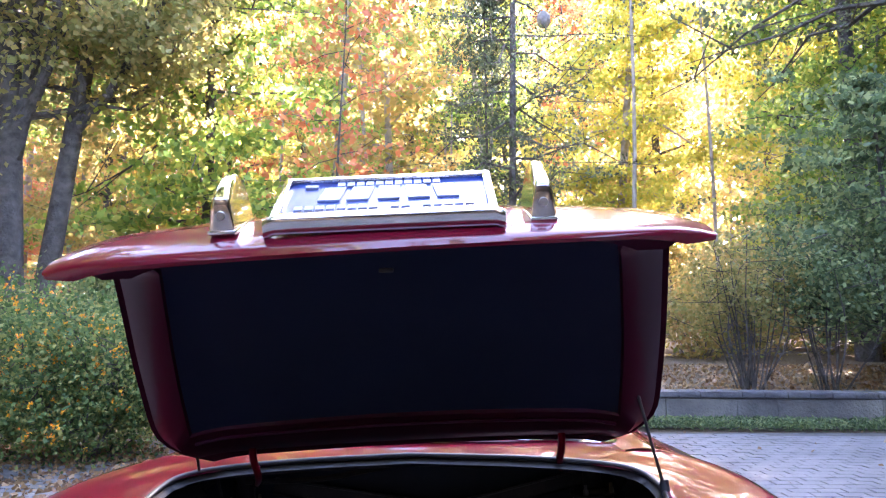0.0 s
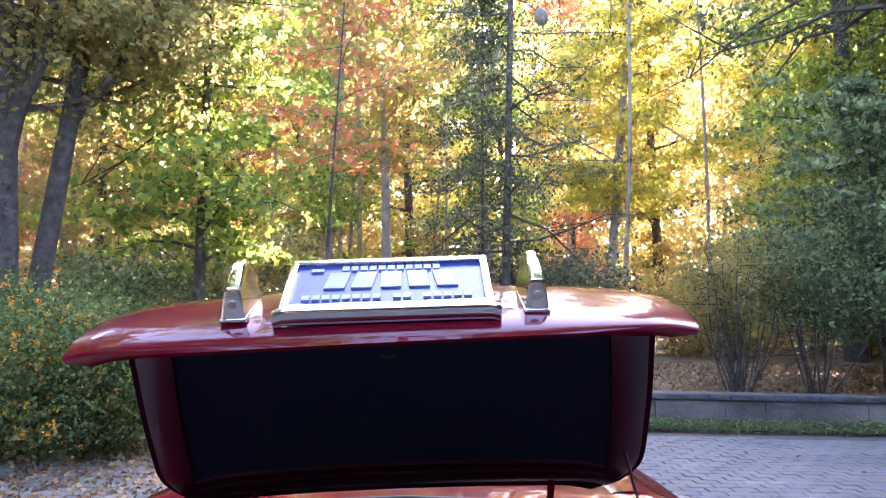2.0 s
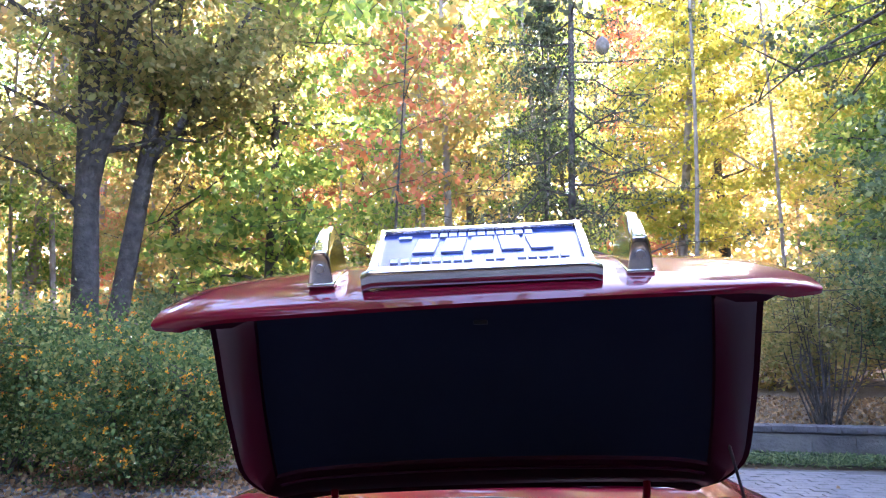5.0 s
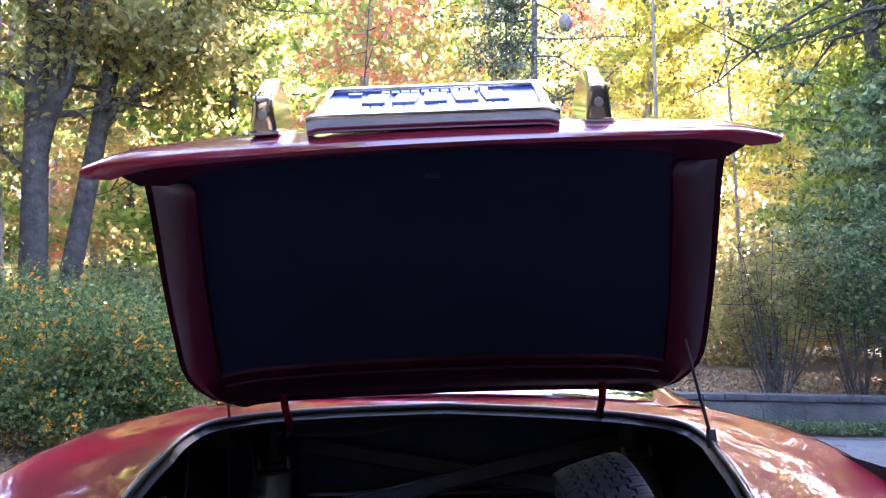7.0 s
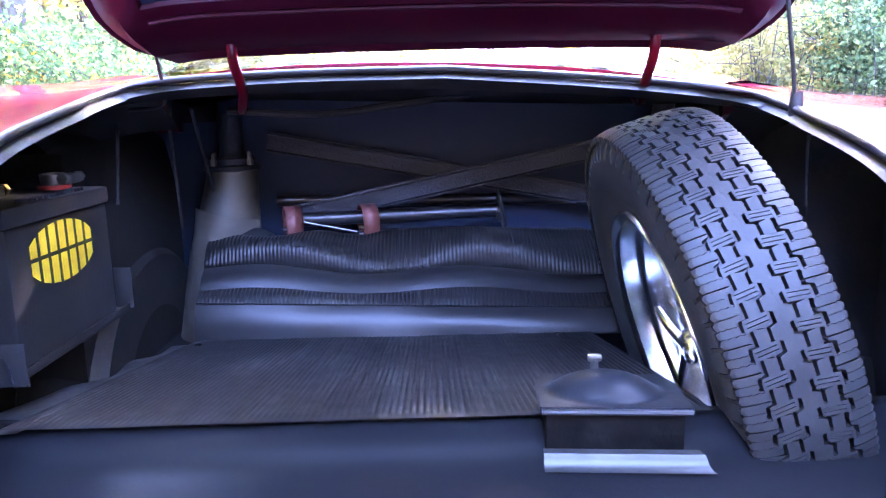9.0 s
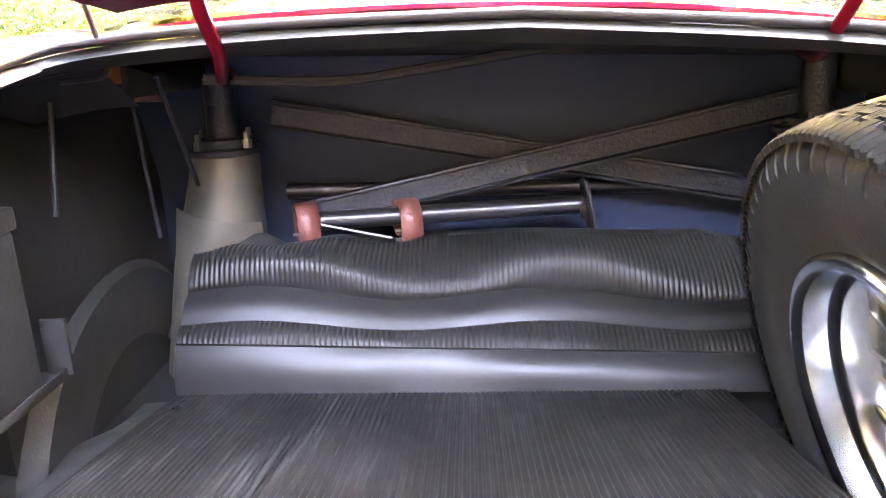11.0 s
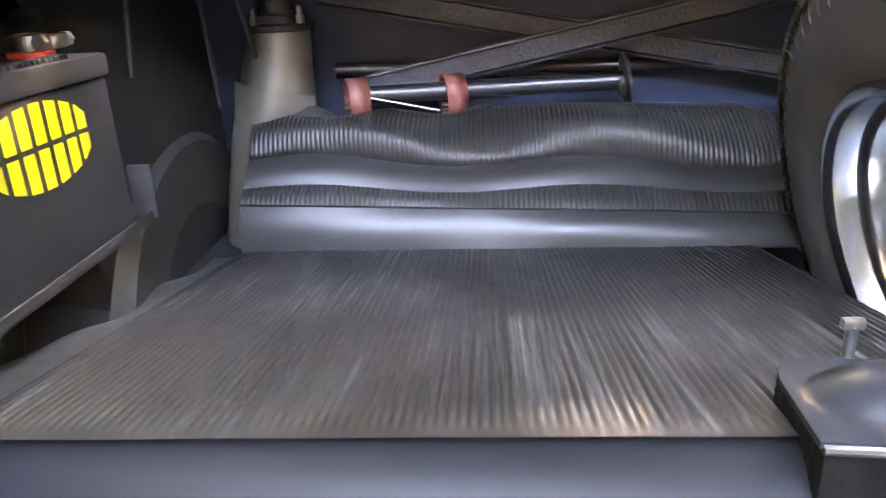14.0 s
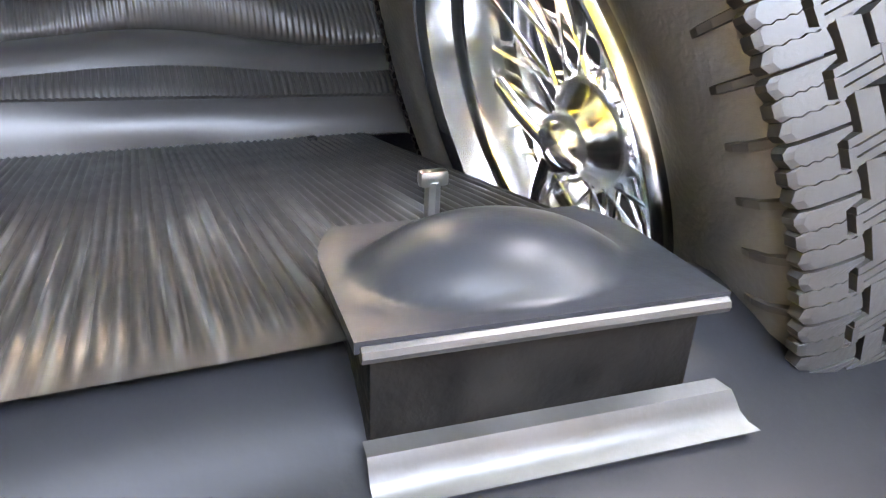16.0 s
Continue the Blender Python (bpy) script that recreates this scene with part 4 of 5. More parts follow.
    hub = [(0.0, 0.0), (0.028, 0.0), (0.034, 0.012), (0.050, 0.020), (0.054, 0.032), (0.046, 0.045), (0.044, 0.080), (0.058, 0.09), (0.060, 0.10), (0.0, 0.10)]
    part("hub", Geo().lathe([(r, h + HB) for r, h in hub], mh, 48), RIM_CHROME, w, angle=50)
    for n in range(24):
        for layer, (hr, hh, rr, rh, sw) in enumerate(((0.052, 0.072, 0.150, 0.082, 0.42), (0.058, 0.136, 0.149, 0.092, -0.42), (0.054, 0.080, 0.165, 0.062, -0.3))):
            a = 2 * math.pi * (n + 0.33 * layer) / 24
            sweep = sw * (1 if n % 2 else -1)
            p = mh @ Vector((hr * math.cos(a), hr * math.sin(a), hh))
            q = m @ Vector((rr * math.cos(a + sweep), rr * math.sin(a + sweep), rh))
            part("spoke", Geo().tube([p, q], 0.0024, 5), RIM_CHROME, w)
    g = Geo()
    cap = [(0.0, HB - 0.022), (0.018, HB - 0.021), (0.026, HB - 0.014), (0.030, HB + 0.004)]
    g.lathe(cap, mh, 32)
    for n in range(3):
        a = 2 * math.pi * n / 3 + 0.87
        p = [mh @ Vector((r * math.cos(a), r * math.sin(a), h)) for r, h in ((0.010, HB - 0.014), (0.040, HB - 0.024), (0.072, HB - 0.030), (0.076, HB - 0.030))]
        g.tube(p, [0.009, 0.0075, 0.006, 0.003], 10)
    part("knock_off_nut", g, RIM_CHROME, w, "three-eared chrome knock-off nut")
    return w


spare_wheel()


def tool_box():
    b = base("domed_box", (0.15, 0.02, 0.56), "black steel box with a shallow domed lid, on the sill", "box")
    A, B = Vector((0.071, -0.044, 0.611)), Vector((0.229, -0.054, 0.609))
    ux = (B - A).normalized()
    uy = Vector((0, 0, 1)).cross(ux).normalized()
    L = (B - A).length
    D = 0.108

    def at(u, v, z):
        return A + ux * u + uy * v + Vector((0, 0, z))

    rows = []
    nu, nv = 33, 29
    for v in np.linspace(0, 1, nv):
        row = []
        for u in np.linspace(0, 1, nu):
            r = math.hypot((u - 0.47) / 0.40, (v - 0.50) / 0.41)
            dome = 0.021 * (1 - r ** 2.4) if r < 1 else 0
            uu, vv = u, v
            cor = 0.4
            if v > 1 - cor:
                k = (v - 1 + cor) / cor
                uu = 0.5 + (u - 0.5) * (1 - 0.16 * k * k)
            row.append(at(uu * L, vv * D, dome - 0.004 * v))
        rows.append(row)
    edge = [[p + Vector((0, 0, -0.004)) for p in r] for r in rows]
    g = Geo().grid(rows)
    ra = rows[0] + [r[-1] for r in rows[1:]] + rows[-1][::-1][1:] + [r[0] for r in rows[::-1]][1:-1]
    rb = [p + Vector((0, 0, -0.005)) for p in ra]
    g.grid([ra, rb], True)
    recalc(part("domed_lid", g, BLACK_SATIN, b, "satin black domed lid", angle=50))
    g = Geo()
    c = at(L / 2, D / 2, 0)
    turn = Matrix((ux, uy, Vector((0, 0, 1)))).transposed()
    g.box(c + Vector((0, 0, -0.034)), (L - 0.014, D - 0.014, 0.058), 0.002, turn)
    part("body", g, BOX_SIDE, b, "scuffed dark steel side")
    part("rolled_edge", Geo().tube([at(0.002, -0.001, -0.005), at(L - 0.002, -0.001, -0.005)], 0.0034, 8), FLANGE, b, "worn edge")
    rows = []
    for v, z in ((0.006, -0.049), (-0.001, -0.051), (-0.0035, -0.055), (-0.006, -0.060), (-0.010, -0.0635), (-0.015, -0.065)):
        rows.append([at(0.004, v, z), at(L * 0.5, v, z), at(L + 0.012 + (-v) * 0.6, v, z)])
    part("base_flange", Geo().grid([r[::-1] for r in rows]), FLANGE, b, "flared base flange")
    return b


tool_box()
g = Geo()
g.tube([(0.164, 0.115, 0.555), (0.164, 0.115, 0.604)], 0.005, 8)
g.box((0.164, 0.115, 0.606), (0.018, 0.008, 0.010), 0.003)
thing("wing_nut", g, STEEL, (0.164, 0.115, 0.555), "bright steel wing nut on a threaded stud", "nut")


def jack():
    b = base("jack_handle", (-0.1, 0.85, 0.64), "black and bright steel jack handle strapped above the mat", "jack")
    part("rod", Geo().tube([(-0.335, 0.845, 0.685), (0.115, 0.885, 0.690)], 0.0155, 20), GLOSS_BLACK, b, "glossy black tube")
    part("disc", Geo().lathe([(0.0, -0.012), (0.018, -0.012), (0.022, -0.002), (0.050, 0.0), (0.053, 0.003), (0.050, 0.007), (0.0, 0.008)], Matrix.Translation((0.122, 0.886, 0.685)) @ Euler((0, radians(80), 0)).to_matrix().to_4x4(), 28), RUBBER, b)
    part("thin_bar", Geo().tube([(-0.33, 0.83, 0.685), (-0.20, 0.815, 0.66)], 0.0024, 8), DARK_ROD, b)
    return b


jack()
part("back_rail", Geo().tube([(-0.4, 0.965, 0.715), (0.5, 0.965, 0.70)], 0.014, 12), GLOSS_BLACK, car)


def strap(px, py):
    s = base("leather_strap", (px, py, 0.655), "red-brown leather strap with a steel buckle", "strap", "straps round the jack handle")
    pts = [(-0.022, 0.646), (-0.030, 0.668), (-0.026, 0.694), (-0.010, 0.710), (0.010, 0.711), (0.026, 0.697), (0.028, 0.676), (0.018, 0.662), (0.0, 0.658)]
    pts = curve(pts, 30)
    turn = Euler((0, 0, radians(20))).to_matrix()
    g = Geo()
    g.grid([[Vector((px, py, 0)) + turn @ Vector((w, y, z)) for y, z in pts] for w in (-0.018, 0.018)])
    ob = part("band", g, LEATHER, s)
    ob.data.update()
    sol = ob.modifiers.new("thick", "SOLIDIFY")
    sol.thickness = 0.0035
    part("buckle", Geo().tube([(px - 0.018, py - 0.022, 0.652), (px + 0.018, py - 0.022, 0.652)], 0.003, 6).tube([(px - 0.018, py - 0.024, 0.668), (px + 0.018, py - 0.024, 0.668)], 0.003, 6), STEEL, s)
    return s


strap(-0.345, 0.85)
strap(-0.178, 0.855)
# black loom along the front edge
part("cable", Geo().tube(curve([(-0.42, 0.66, 0.925), (-0.25, 0.70, 0.915), (-0.1, 0.72, 0.93), (0.1, 0.74, 0.955)], 20), 0.007, 8), TUB_BLACK, car)
for hx, y0, z0, y1, z1 in ((-0.623, 0.645, 0.905, 0.610, 0.757), (-0.568, 0.76, 0.92, 0.79, 0.68), (-0.50, 0.70, 0.93, 0.80, 0.76)):
    part("hanging_rod", Geo().tube([(hx, y0, z0), (hx, y1, z1)], 0.0038, 8), BRACE_BLACK, car)

# ---- woods ----
def leaf_mesh(name, centres, sizes, mat, seed, long=1.5, droop=0.0):
    """Many small pointed leaves, four corners each."""
    rng = np.random.default_rng(seed)
    n = len(centres)
    way = rng.normal(size=(n, 3))
    way[:, 2] -= droop
    way /= np.linalg.norm(way, axis=1)[:, None]
    side = np.cross(way, rng.normal(size=(n, 3)))
    side /= np.linalg.norm(side, axis=1)[:, None] + 1e-9
    s = sizes[:, None]
    v = np.stack([centres - way * s * long / 2, centres + side * s / 2 + way * s * 0.1, centres + way * s * long / 2, centres - side * s / 2 + way * s * 0.1], 1).reshape(-1, 3)
    me = bpy.data.meshes.new(name)
    me.vertices.add(4 * n)
    me.vertices.foreach_set("co", v.astype(np.float32).ravel())
    me.loops.add(4 * n)
    me.loops.foreach_set("vertex_index", np.arange(4 * n, dtype=np.int32))
    me.polygons.add(n)
    me.polygons.foreach_set("loop_start", np.arange(0, 4 * n, 4, dtype=np.int32))
    me.materials.append(mat)
    me.update()
    me.validate()
    return new(name, me)


def tree(name, x, y, height, trunk, label, mat, bark=None, seed=1, low=0.35, spread=2.2, leaves=9000, size=0.09, lean=(0, 0), twigs=26, clump=0.45, droop=0.1, rise=0.35, conifer=False, flare=1.0, tall=1.0, flat=0.6):
    """A tapered trunk with limbs, and leaves in clumps along the outer limbs; larger, fewer ones high up."""
    height, low, twigs, leaves = height * tall, low / tall, int(twigs * tall), int(leaves * tall)
    rng = np.random.default_rng(seed)
    z0 = float(ground_height(x, y)) - 0.05
    b = base(name, (x, y, z0), label, "tree")
    pts, rad = [], []
    for s in np.linspace(0, 1, 12):
        wob = 0.10 * trunk * 6
        pts.append(Vector((x + lean[0] * s + wob * noise.noise((s * 3, seed, 0)) * s, y + lean[1] * s + wob * noise.noise((s * 3, seed, 9)) * s, z0 + height * s)))
        rad.append(max(0.012, trunk * (1 - 0.85 * s) * (1 + 0.35 * flare * math.exp(-s * 18))))
    g = Geo().tube(pts, rad, 10)
    centres = []
    for n in range(twigs):
        s = low + (0.98 - low) * (n + rng.random()) / twigs
        i = min(int(s * 11), 10)
        p = pts[i].lerp(pts[i + 1], s * 11 - i)
        a = n * 2.4 + rng.random()
        reach = spread * ((1.05 - s) / (1.05 - low) if conifer else math.sin(math.pi * min(0.95, 0.22 + 0.75 * (s - low) / (1 - low)))) * (0.7 + 0.5 * rng.random())
        up = (-0.15 if conifer else rise) + 0.2 * rng.normal()
        limb = [p]
        for k in range(1, 5):
            limb.append(p + Vector((math.cos(a) * reach * k / 4, math.sin(a) * reach * k / 4, up * reach * k / 4 + 0.05 * reach * rng.normal())))
        r0 = max(0.010, trunk * (1 - 0.85 * s) * 0.42)
        g.tube(limb, [r0, r0 * 0.75, r0 * 0.5, r0 * 0.3, 0.004], 5, False)
        for k in range(3):
            j = 1 + k
            q = limb[j]
            e = q + Vector((rng.normal(), rng.normal(), rng.normal() * 0.5 + 0.1)) * reach * 0.28
            g.tube([q, e], [r0 * 0.35, 0.003], 4, False)
            m = int(leaves / twigs / 6)
            for c in (q, e):
                centres.append(np.array(c) + rng.normal(size=(m, 3)) * np.array([clump, clump, clump * flat]) * (0.4 + 0.35 * reach / max(spread, 0.1)))
    part("trunk", g, bark or BARK, b)
    c = np.concatenate(centres)
    sizes = size * (0.6 + 0.8 * rng.random(len(c)))
    high = c[:, 2] > 2.6 + 0.42 * np.hypot(c[:, 0], c[:, 1])
    few = ~high | (rng.random(len(c)) < 0.22)
    sizes[high] *= 2.1
    crown = leaf_mesh("crown", c[few], sizes[few], mat, seed, 1.6, droop)
    crown.parent = b
    crown.matrix_parent_inverse = Matrix.Translation(-b.location)
    return b


def shrub(name, x, y, height, width, label, mat, seed, leaves=9000, size=0.05, stems=9, flowers=0, z=None, bare=0.25):
    rng = np.random.default_rng(seed)
    z0 = float(ground_height(x, y)) - 0.03 if z is None else z
    b = base(name, (x, y, z0), label, "shrub")
    g = Geo()
    tips = []
    for n in range(stems):
        a = 2 * math.pi * n / stems + rng.random()
        r = width * 0.5 * math.sqrt(rng.random())
        top = Vector((x + math.cos(a) * r, y + math.sin(a) * r * 0.8, z0 + height * (0.65 + 0.3 * rng.random())))
        foot = Vector((x + 0.25 * r * math.cos(a), y + 0.25 * r * math.sin(a), z0))
        midp = foot.lerp(top, 0.5) + Vector((rng.normal(), rng.normal(), 0)) * 0.06 * height
        line = curve([foot, midp, top], 7)
        g.tube(line, [0.013 * height / 2 * (1 - 0.12 * k) for k in range(7)], 5, False)
        for k in range(2, 7):
            for _ in range(2):
                e = Vector(line[k]) + Vector((rng.normal(), rng.normal(), 0.4 * rng.normal() + 0.2)) * width * 0.16
                g.tube([line[k], e], [0.008, 0.003], 4, False)
                tips.append(e)
    part("stem", g, BARK, b)
    t = np.array([tuple(p) for p in tips])
    t = t[t[:, 2] > z0 + bare * height]
    pick = t[rng.integers(0, len(t), leaves)]
    c = pick + rng.normal(size=(leaves, 3)) * np.array([0.11, 0.11, 0.09]) * width * 0.8
    c[:, 2] = np.maximum(c[:, 2], z0 + 0.04)
    crown = leaf_mesh("foliage", c, size * (0.6 + 0.8 * rng.random(leaves)), mat, seed)
    crown.parent = b
    crown.matrix_parent_inverse = Matrix.Translation(-b.location)
    if flowers:
        top = c[np.argsort(-(0.5 * c[:, 2] + 0.3 * rng.random(leaves) - 1.0 * (c[:, 1] - y)))[: leaves // 4]]
        f = top[rng.integers(0, len(top), flowers)]
        f = np.repeat(f, 7, 0) + rng.normal(size=(flowers * 7, 3)) * 0.014 + np.array([0, -0.09, 0.03])
        bl = leaf_mesh("blossom", f, np.full(len(f), 0.026), FLOWER, seed + 5, 1.0)
        bl.parent = b
        bl.matrix_parent_inverse = Matrix.Translation(-b.location)
    return b


# near trees
def boughs(oak, lines, seed, leaves):
    """Forking stems and boughs on an oak, each with its own clumps of leaves."""
    rng = np.random.default_rng(seed)
    for points, r0, r1 in lines:
        line = [Vector(p) for p in curve(points, 14)]
        g = Geo().tube(line, [lerp(r0, r1, k / 13) for k in range(14)], 9)
        centres = []
        for k in range(4, 14):
            for _ in range(2):
                tip = line[k] + Vector((rng.normal() * 0.45, rng.normal() * 0.4, 0.15 + 0.3 * rng.normal()))
                g.tube([line[k], line[k].lerp(tip, 0.5) + Vector((0, 0, 0.05)), tip], [r1 * 0.5, r1 * 0.35, 0.004], 5, False)
                centres.append(np.array(tip) + rng.normal(size=(leaves // 20, 3)) * np.array([0.24, 0.24, 0.16]))
        bough = part("bough", g, BARK, oak)
        c = np.concatenate(centres)
        crown = leaf_mesh("crown", c, 0.05 + 0.045 * rng.random(len(c)), LEAF_OLIVE, seed)
        crown.parent = bough


oak = tree("oak_tree", -5.85, 9.0, 12, 0.20, "tall grey-barked oak with thin dull foliage", LEAF_OLIVE, seed=3, low=0.36, spread=3.2, leaves=7000, size=0.07, lean=(-0.3, 0), twigs=24, tall=1.8)
boughs(oak, [([(-5.86, 9.0, 3.9), (-5.60, 9.0, 5.2), (-5.50, 9.05, 6.6), (-5.25, 9.1, 9.0)], 0.13, 0.05), ([(-5.83, 9.0, 4.2), (-5.25, 8.95, 5.6), (-5.18, 8.9, 6.8), (-5.0, 8.9, 8.8)], 0.10, 0.04), ([(-5.9, 9.0, 3.6), (-6.5, 8.9, 4.2), (-7.3, 8.8, 4.6)], 0.06, 0.015)], 31, 1100)
oak = tree("oak_tree", -5.85, 9.3, 12, 0.16, "leaning grey-barked oak with a low bough of dull foliage", LEAF_OLIVE, seed=4, low=0.36, spread=3.2, leaves=7000, size=0.07, lean=(3.4, 0.5), twigs=24, tall=1.8)
boughs(oak, [([(-5.10, 9.38, 4.5), (-4.52, 9.2, 5.0), (-3.95, 9.1, 5.9), (-3.35, 9.0, 6.7)], 0.085, 0.025), ([(-4.66, 9.25, 4.9), (-4.30, 9.1, 5.24), (-3.72, 9.0, 5.35), (-3.2, 8.9, 5.7)], 0.04, 0.012), ([(-5.10, 9.38, 4.55), (-4.92, 9.2, 5.5), (-4.80, 9.1, 6.6), (-4.6, 9.0, 8.0)], 0.08, 0.03)], 32, 1900)
tree("maple_tree", -3.85, 11.0, 11, 0.105, "slim maple with green leaves turning yellow", LEAF_GREEN, seed=5, low=0.19, spread=2.6, leaves=16000, size=0.088, lean=(0.8, 0), twigs=40, rise=0.1, tall=1.6, flat=0.32, clump=0.36)
tree("red_maple_tree", -1.75, 10.6, 7.0, 0.04, "young maple with orange and red autumn leaves", LEAF_ORANGE, seed=6, low=0.52, spread=1.8, leaves=850, size=0.085, lean=(0.6, 0), twigs=13, rise=0.1, flat=0.25, clump=0.34)
tree("birch_tree", -0.9, 16.7, 16, 0.13, "pale-trunked tree with sparse yellow-green leaves", LEAF_GOLD, BARK_PALE, seed=7, low=0.3, spread=2.4, leaves=7000, size=0.12, lean=(0.1, 0), twigs=22)
tree("hemlock_tree", 1.55, 12.8, 14, 0.085, "thin dark hemlock with drooping feathery boughs", LEAF_FIR, seed=8, low=0.13, spread=2.9, leaves=15000, size=0.045, lean=(1.2, 0), twigs=60, clump=0.3, conifer=True, droop=0.6, tall=1.5, flat=0.35)
tree("hemlock_tree", 1.2, 13.6, 9, 0.05, "small dark hemlock with drooping feathery boughs", LEAF_FIR, seed=9, low=0.15, spread=2.0, leaves=9000, size=0.05, lean=(0.3, 0), twigs=40, clump=0.28, conifer=True, droop=0.6)
tree("poplar_tree", 5.6, 21, 18, 0.16, "tall pale tree with glowing yellow leaves", LEAF_YELLOW, BARK_PALE, seed=10, low=0.2, spread=4.0, leaves=40000, size=0.085, lean=(2.8, 0), twigs=44, rise=0.1, tall=1.25, flat=0.3)
tree("dogwood_tree", 8.5, 10.8, 5.0, 0.10, "spreading dark green tree with layered boughs", LEAF_DARK, seed=11, low=0.22, spread=3.3, leaves=11000, size=0.066, twigs=36, rise=0.02, clump=0.36, flat=0.14)
tree("dogwood_tree", 7.1, 9.7, 4.9, 0.07, "low dark green tree with drooping layered boughs", LEAF_DARK, seed=14, low=0.24, spread=2.3, leaves=9000, size=0.066, twigs=34, rise=-0.03, clump=0.30, flat=0.13)
tree("overhanging_pine_tree", 8.6, 11.0, 19, 0.2, "dark pine with long bare drooping boughs", LEAF_FIR, seed=12, low=0.33, spread=5.4, leaves=20000, size=0.06, twigs=64, clump=0.34, conifer=True, droop=0.5, flat=0.25, tall=1.15)
# shrubs over the wall and the flowering bushes
shrub("lantana_bush", -3.55, 6.4, 1.5, 2.1, "green lantana bush dotted with orange flowers", LEAF_BUSH, 21, 46000, 0.030, 24, 260, bare=0.0)
shrub("lantana_bush", -5.4, 6.7, 1.8, 2.2, "green lantana bush dotted with orange flowers", LEAF_BUSH, 22, 36000, 0.031, 20, 200, bare=0.0)
shrub("tall_shrub", 4.45, 9.0, 2.3, 1.5, "many-stemmed shrub with thin pale leaves", LEAF_OLIVE, 23, 5200, 0.038, 22, bare=0.42)
shrub("tall_shrub", 5.5, 8.85, 2.5, 1.5, "many-stemmed shrub with dark green leaves", LEAF_DARK, 24, 4600, 0.045, 12, bare=0.42)
shrub("tall_shrub", 7.0, 9.0, 2.8, 2.2, "many-stemmed shrub with dark green leaves", LEAF_DARK, 25, 5200, 0.05, 11, bare=0.38)
shrub("undergrowth_shrub", -6.5, 14.5, 2.6, 3.0, "dense green undergrowth shrub", LEAF_DARK, 26, 8000, 0.08, 10)
shrub("undergrowth_shrub", -3.6, 15.5, 2.8, 3.2, "dense green undergrowth shrub", LEAF_OLIVE, 27, 8000, 0.08, 10)
shrub("undergrowth_shrub", 6.2, 15.5, 1.6, 3.4, "low golden undergrowth shrub", LEAF_GOLD, 29, 8000, 0.07, 12, bare=0.0)
shrub("undergrowth_shrub", 8.8, 17.5, 1.8, 3.6, "low golden undergrowth shrub", LEAF_GOLD, 30, 8000, 0.07, 12, bare=0.0)
shrub("undergrowth_shrub", 10.2, 15.2, 1.7, 3.0, "low olive undergrowth shrub", LEAF_OLIVE, 31, 7000, 0.07, 12, bare=0.0)
shrub("undergrowth_shrub", 12.6, 18.6, 2.0, 4.0, "low olive undergrowth shrub", LEAF_OLIVE, 32, 8000, 0.08, 12, bare=0.0)
shrub("undergrowth_shrub", 3.0, 14.8, 2.0, 3.0, "feathery dark green undergrowth shrub", LEAF_FIR, 28, 9000, 0.07, 10)
g = Geo()
rows = []
for k in range(13):
    ph = math.pi * k / 12
    rows.append([(2.54 + math.sin(ph) * math.cos(a) * 0.14 * (1 + 0.12 * noise.noise((a, ph * 2, 3))), 12.6 + math.sin(ph) * math.sin(a) * 0.14, 7.28 + 0.18 * math.cos(ph) * (1 + 0.1 * math.sin(3 * a))) for a in np.linspace(0, 2 * math.pi, 18, endpoint=False)])
thing("hornet_nest", g.grid(rows, True), NEST, (2.54, 12.6, 7.1), "grey papery hornet nest hanging from a bough", "nest")
# middle woods
rng = np.random.default_rng(77)
kinds = [(LEAF_YELLOW, "tall woodland tree with yellow autumn leaves"), (LEAF_GOLD, "tall woodland tree with golden autumn leaves"), (LEAF_GREEN, "tall woodland tree with green and yellow leaves"), (LEAF_ORANGE, "tall woodland tree with orange autumn leaves")]
spots = [(-13, 18, 2), (-9.5, 20, 1), (-7, 24, 0), (-3.2, 21, 2), (-5, 31, 1), (-0.5, 27, 1), (2.5, 24, 2), (4, 31, 0), (9, 26, 1), (11, 19, 0), (7.5, 34, 3), (14, 28, 1), (-16, 27, 3), (-11, 33, 1), (0.5, 38, 0), (12, 39, 0), (19, 35, 1), (-20, 36, 1), (-7, 41, 1), (22, 21, 2), (16, 17, 1), (11.5, 15.5, 2), (13, 19, 2), (9.3, 14.2, 2), (-12, 23, 1), (-8.5, 29, 3), (-14, 35, 0), (-3.5, 36, 1)]
for n, (tx, ty, k) in enumerate(spots):
    mat, label = kinds[k]
    tree("woodland_tree", tx, ty, 15 + 6 * rng.random(), 0.12 + 0.1 * rng.random(), label, mat, BARK_PALE if n % 3 == 0 else BARK, 100 + n, low=0.12, spread=3.5, leaves=26000, size=0.088, lean=(0.6 + rng.normal(), 0), twigs=32, rise=0.15, clump=0.55, flat=0.4, tall=1.35)
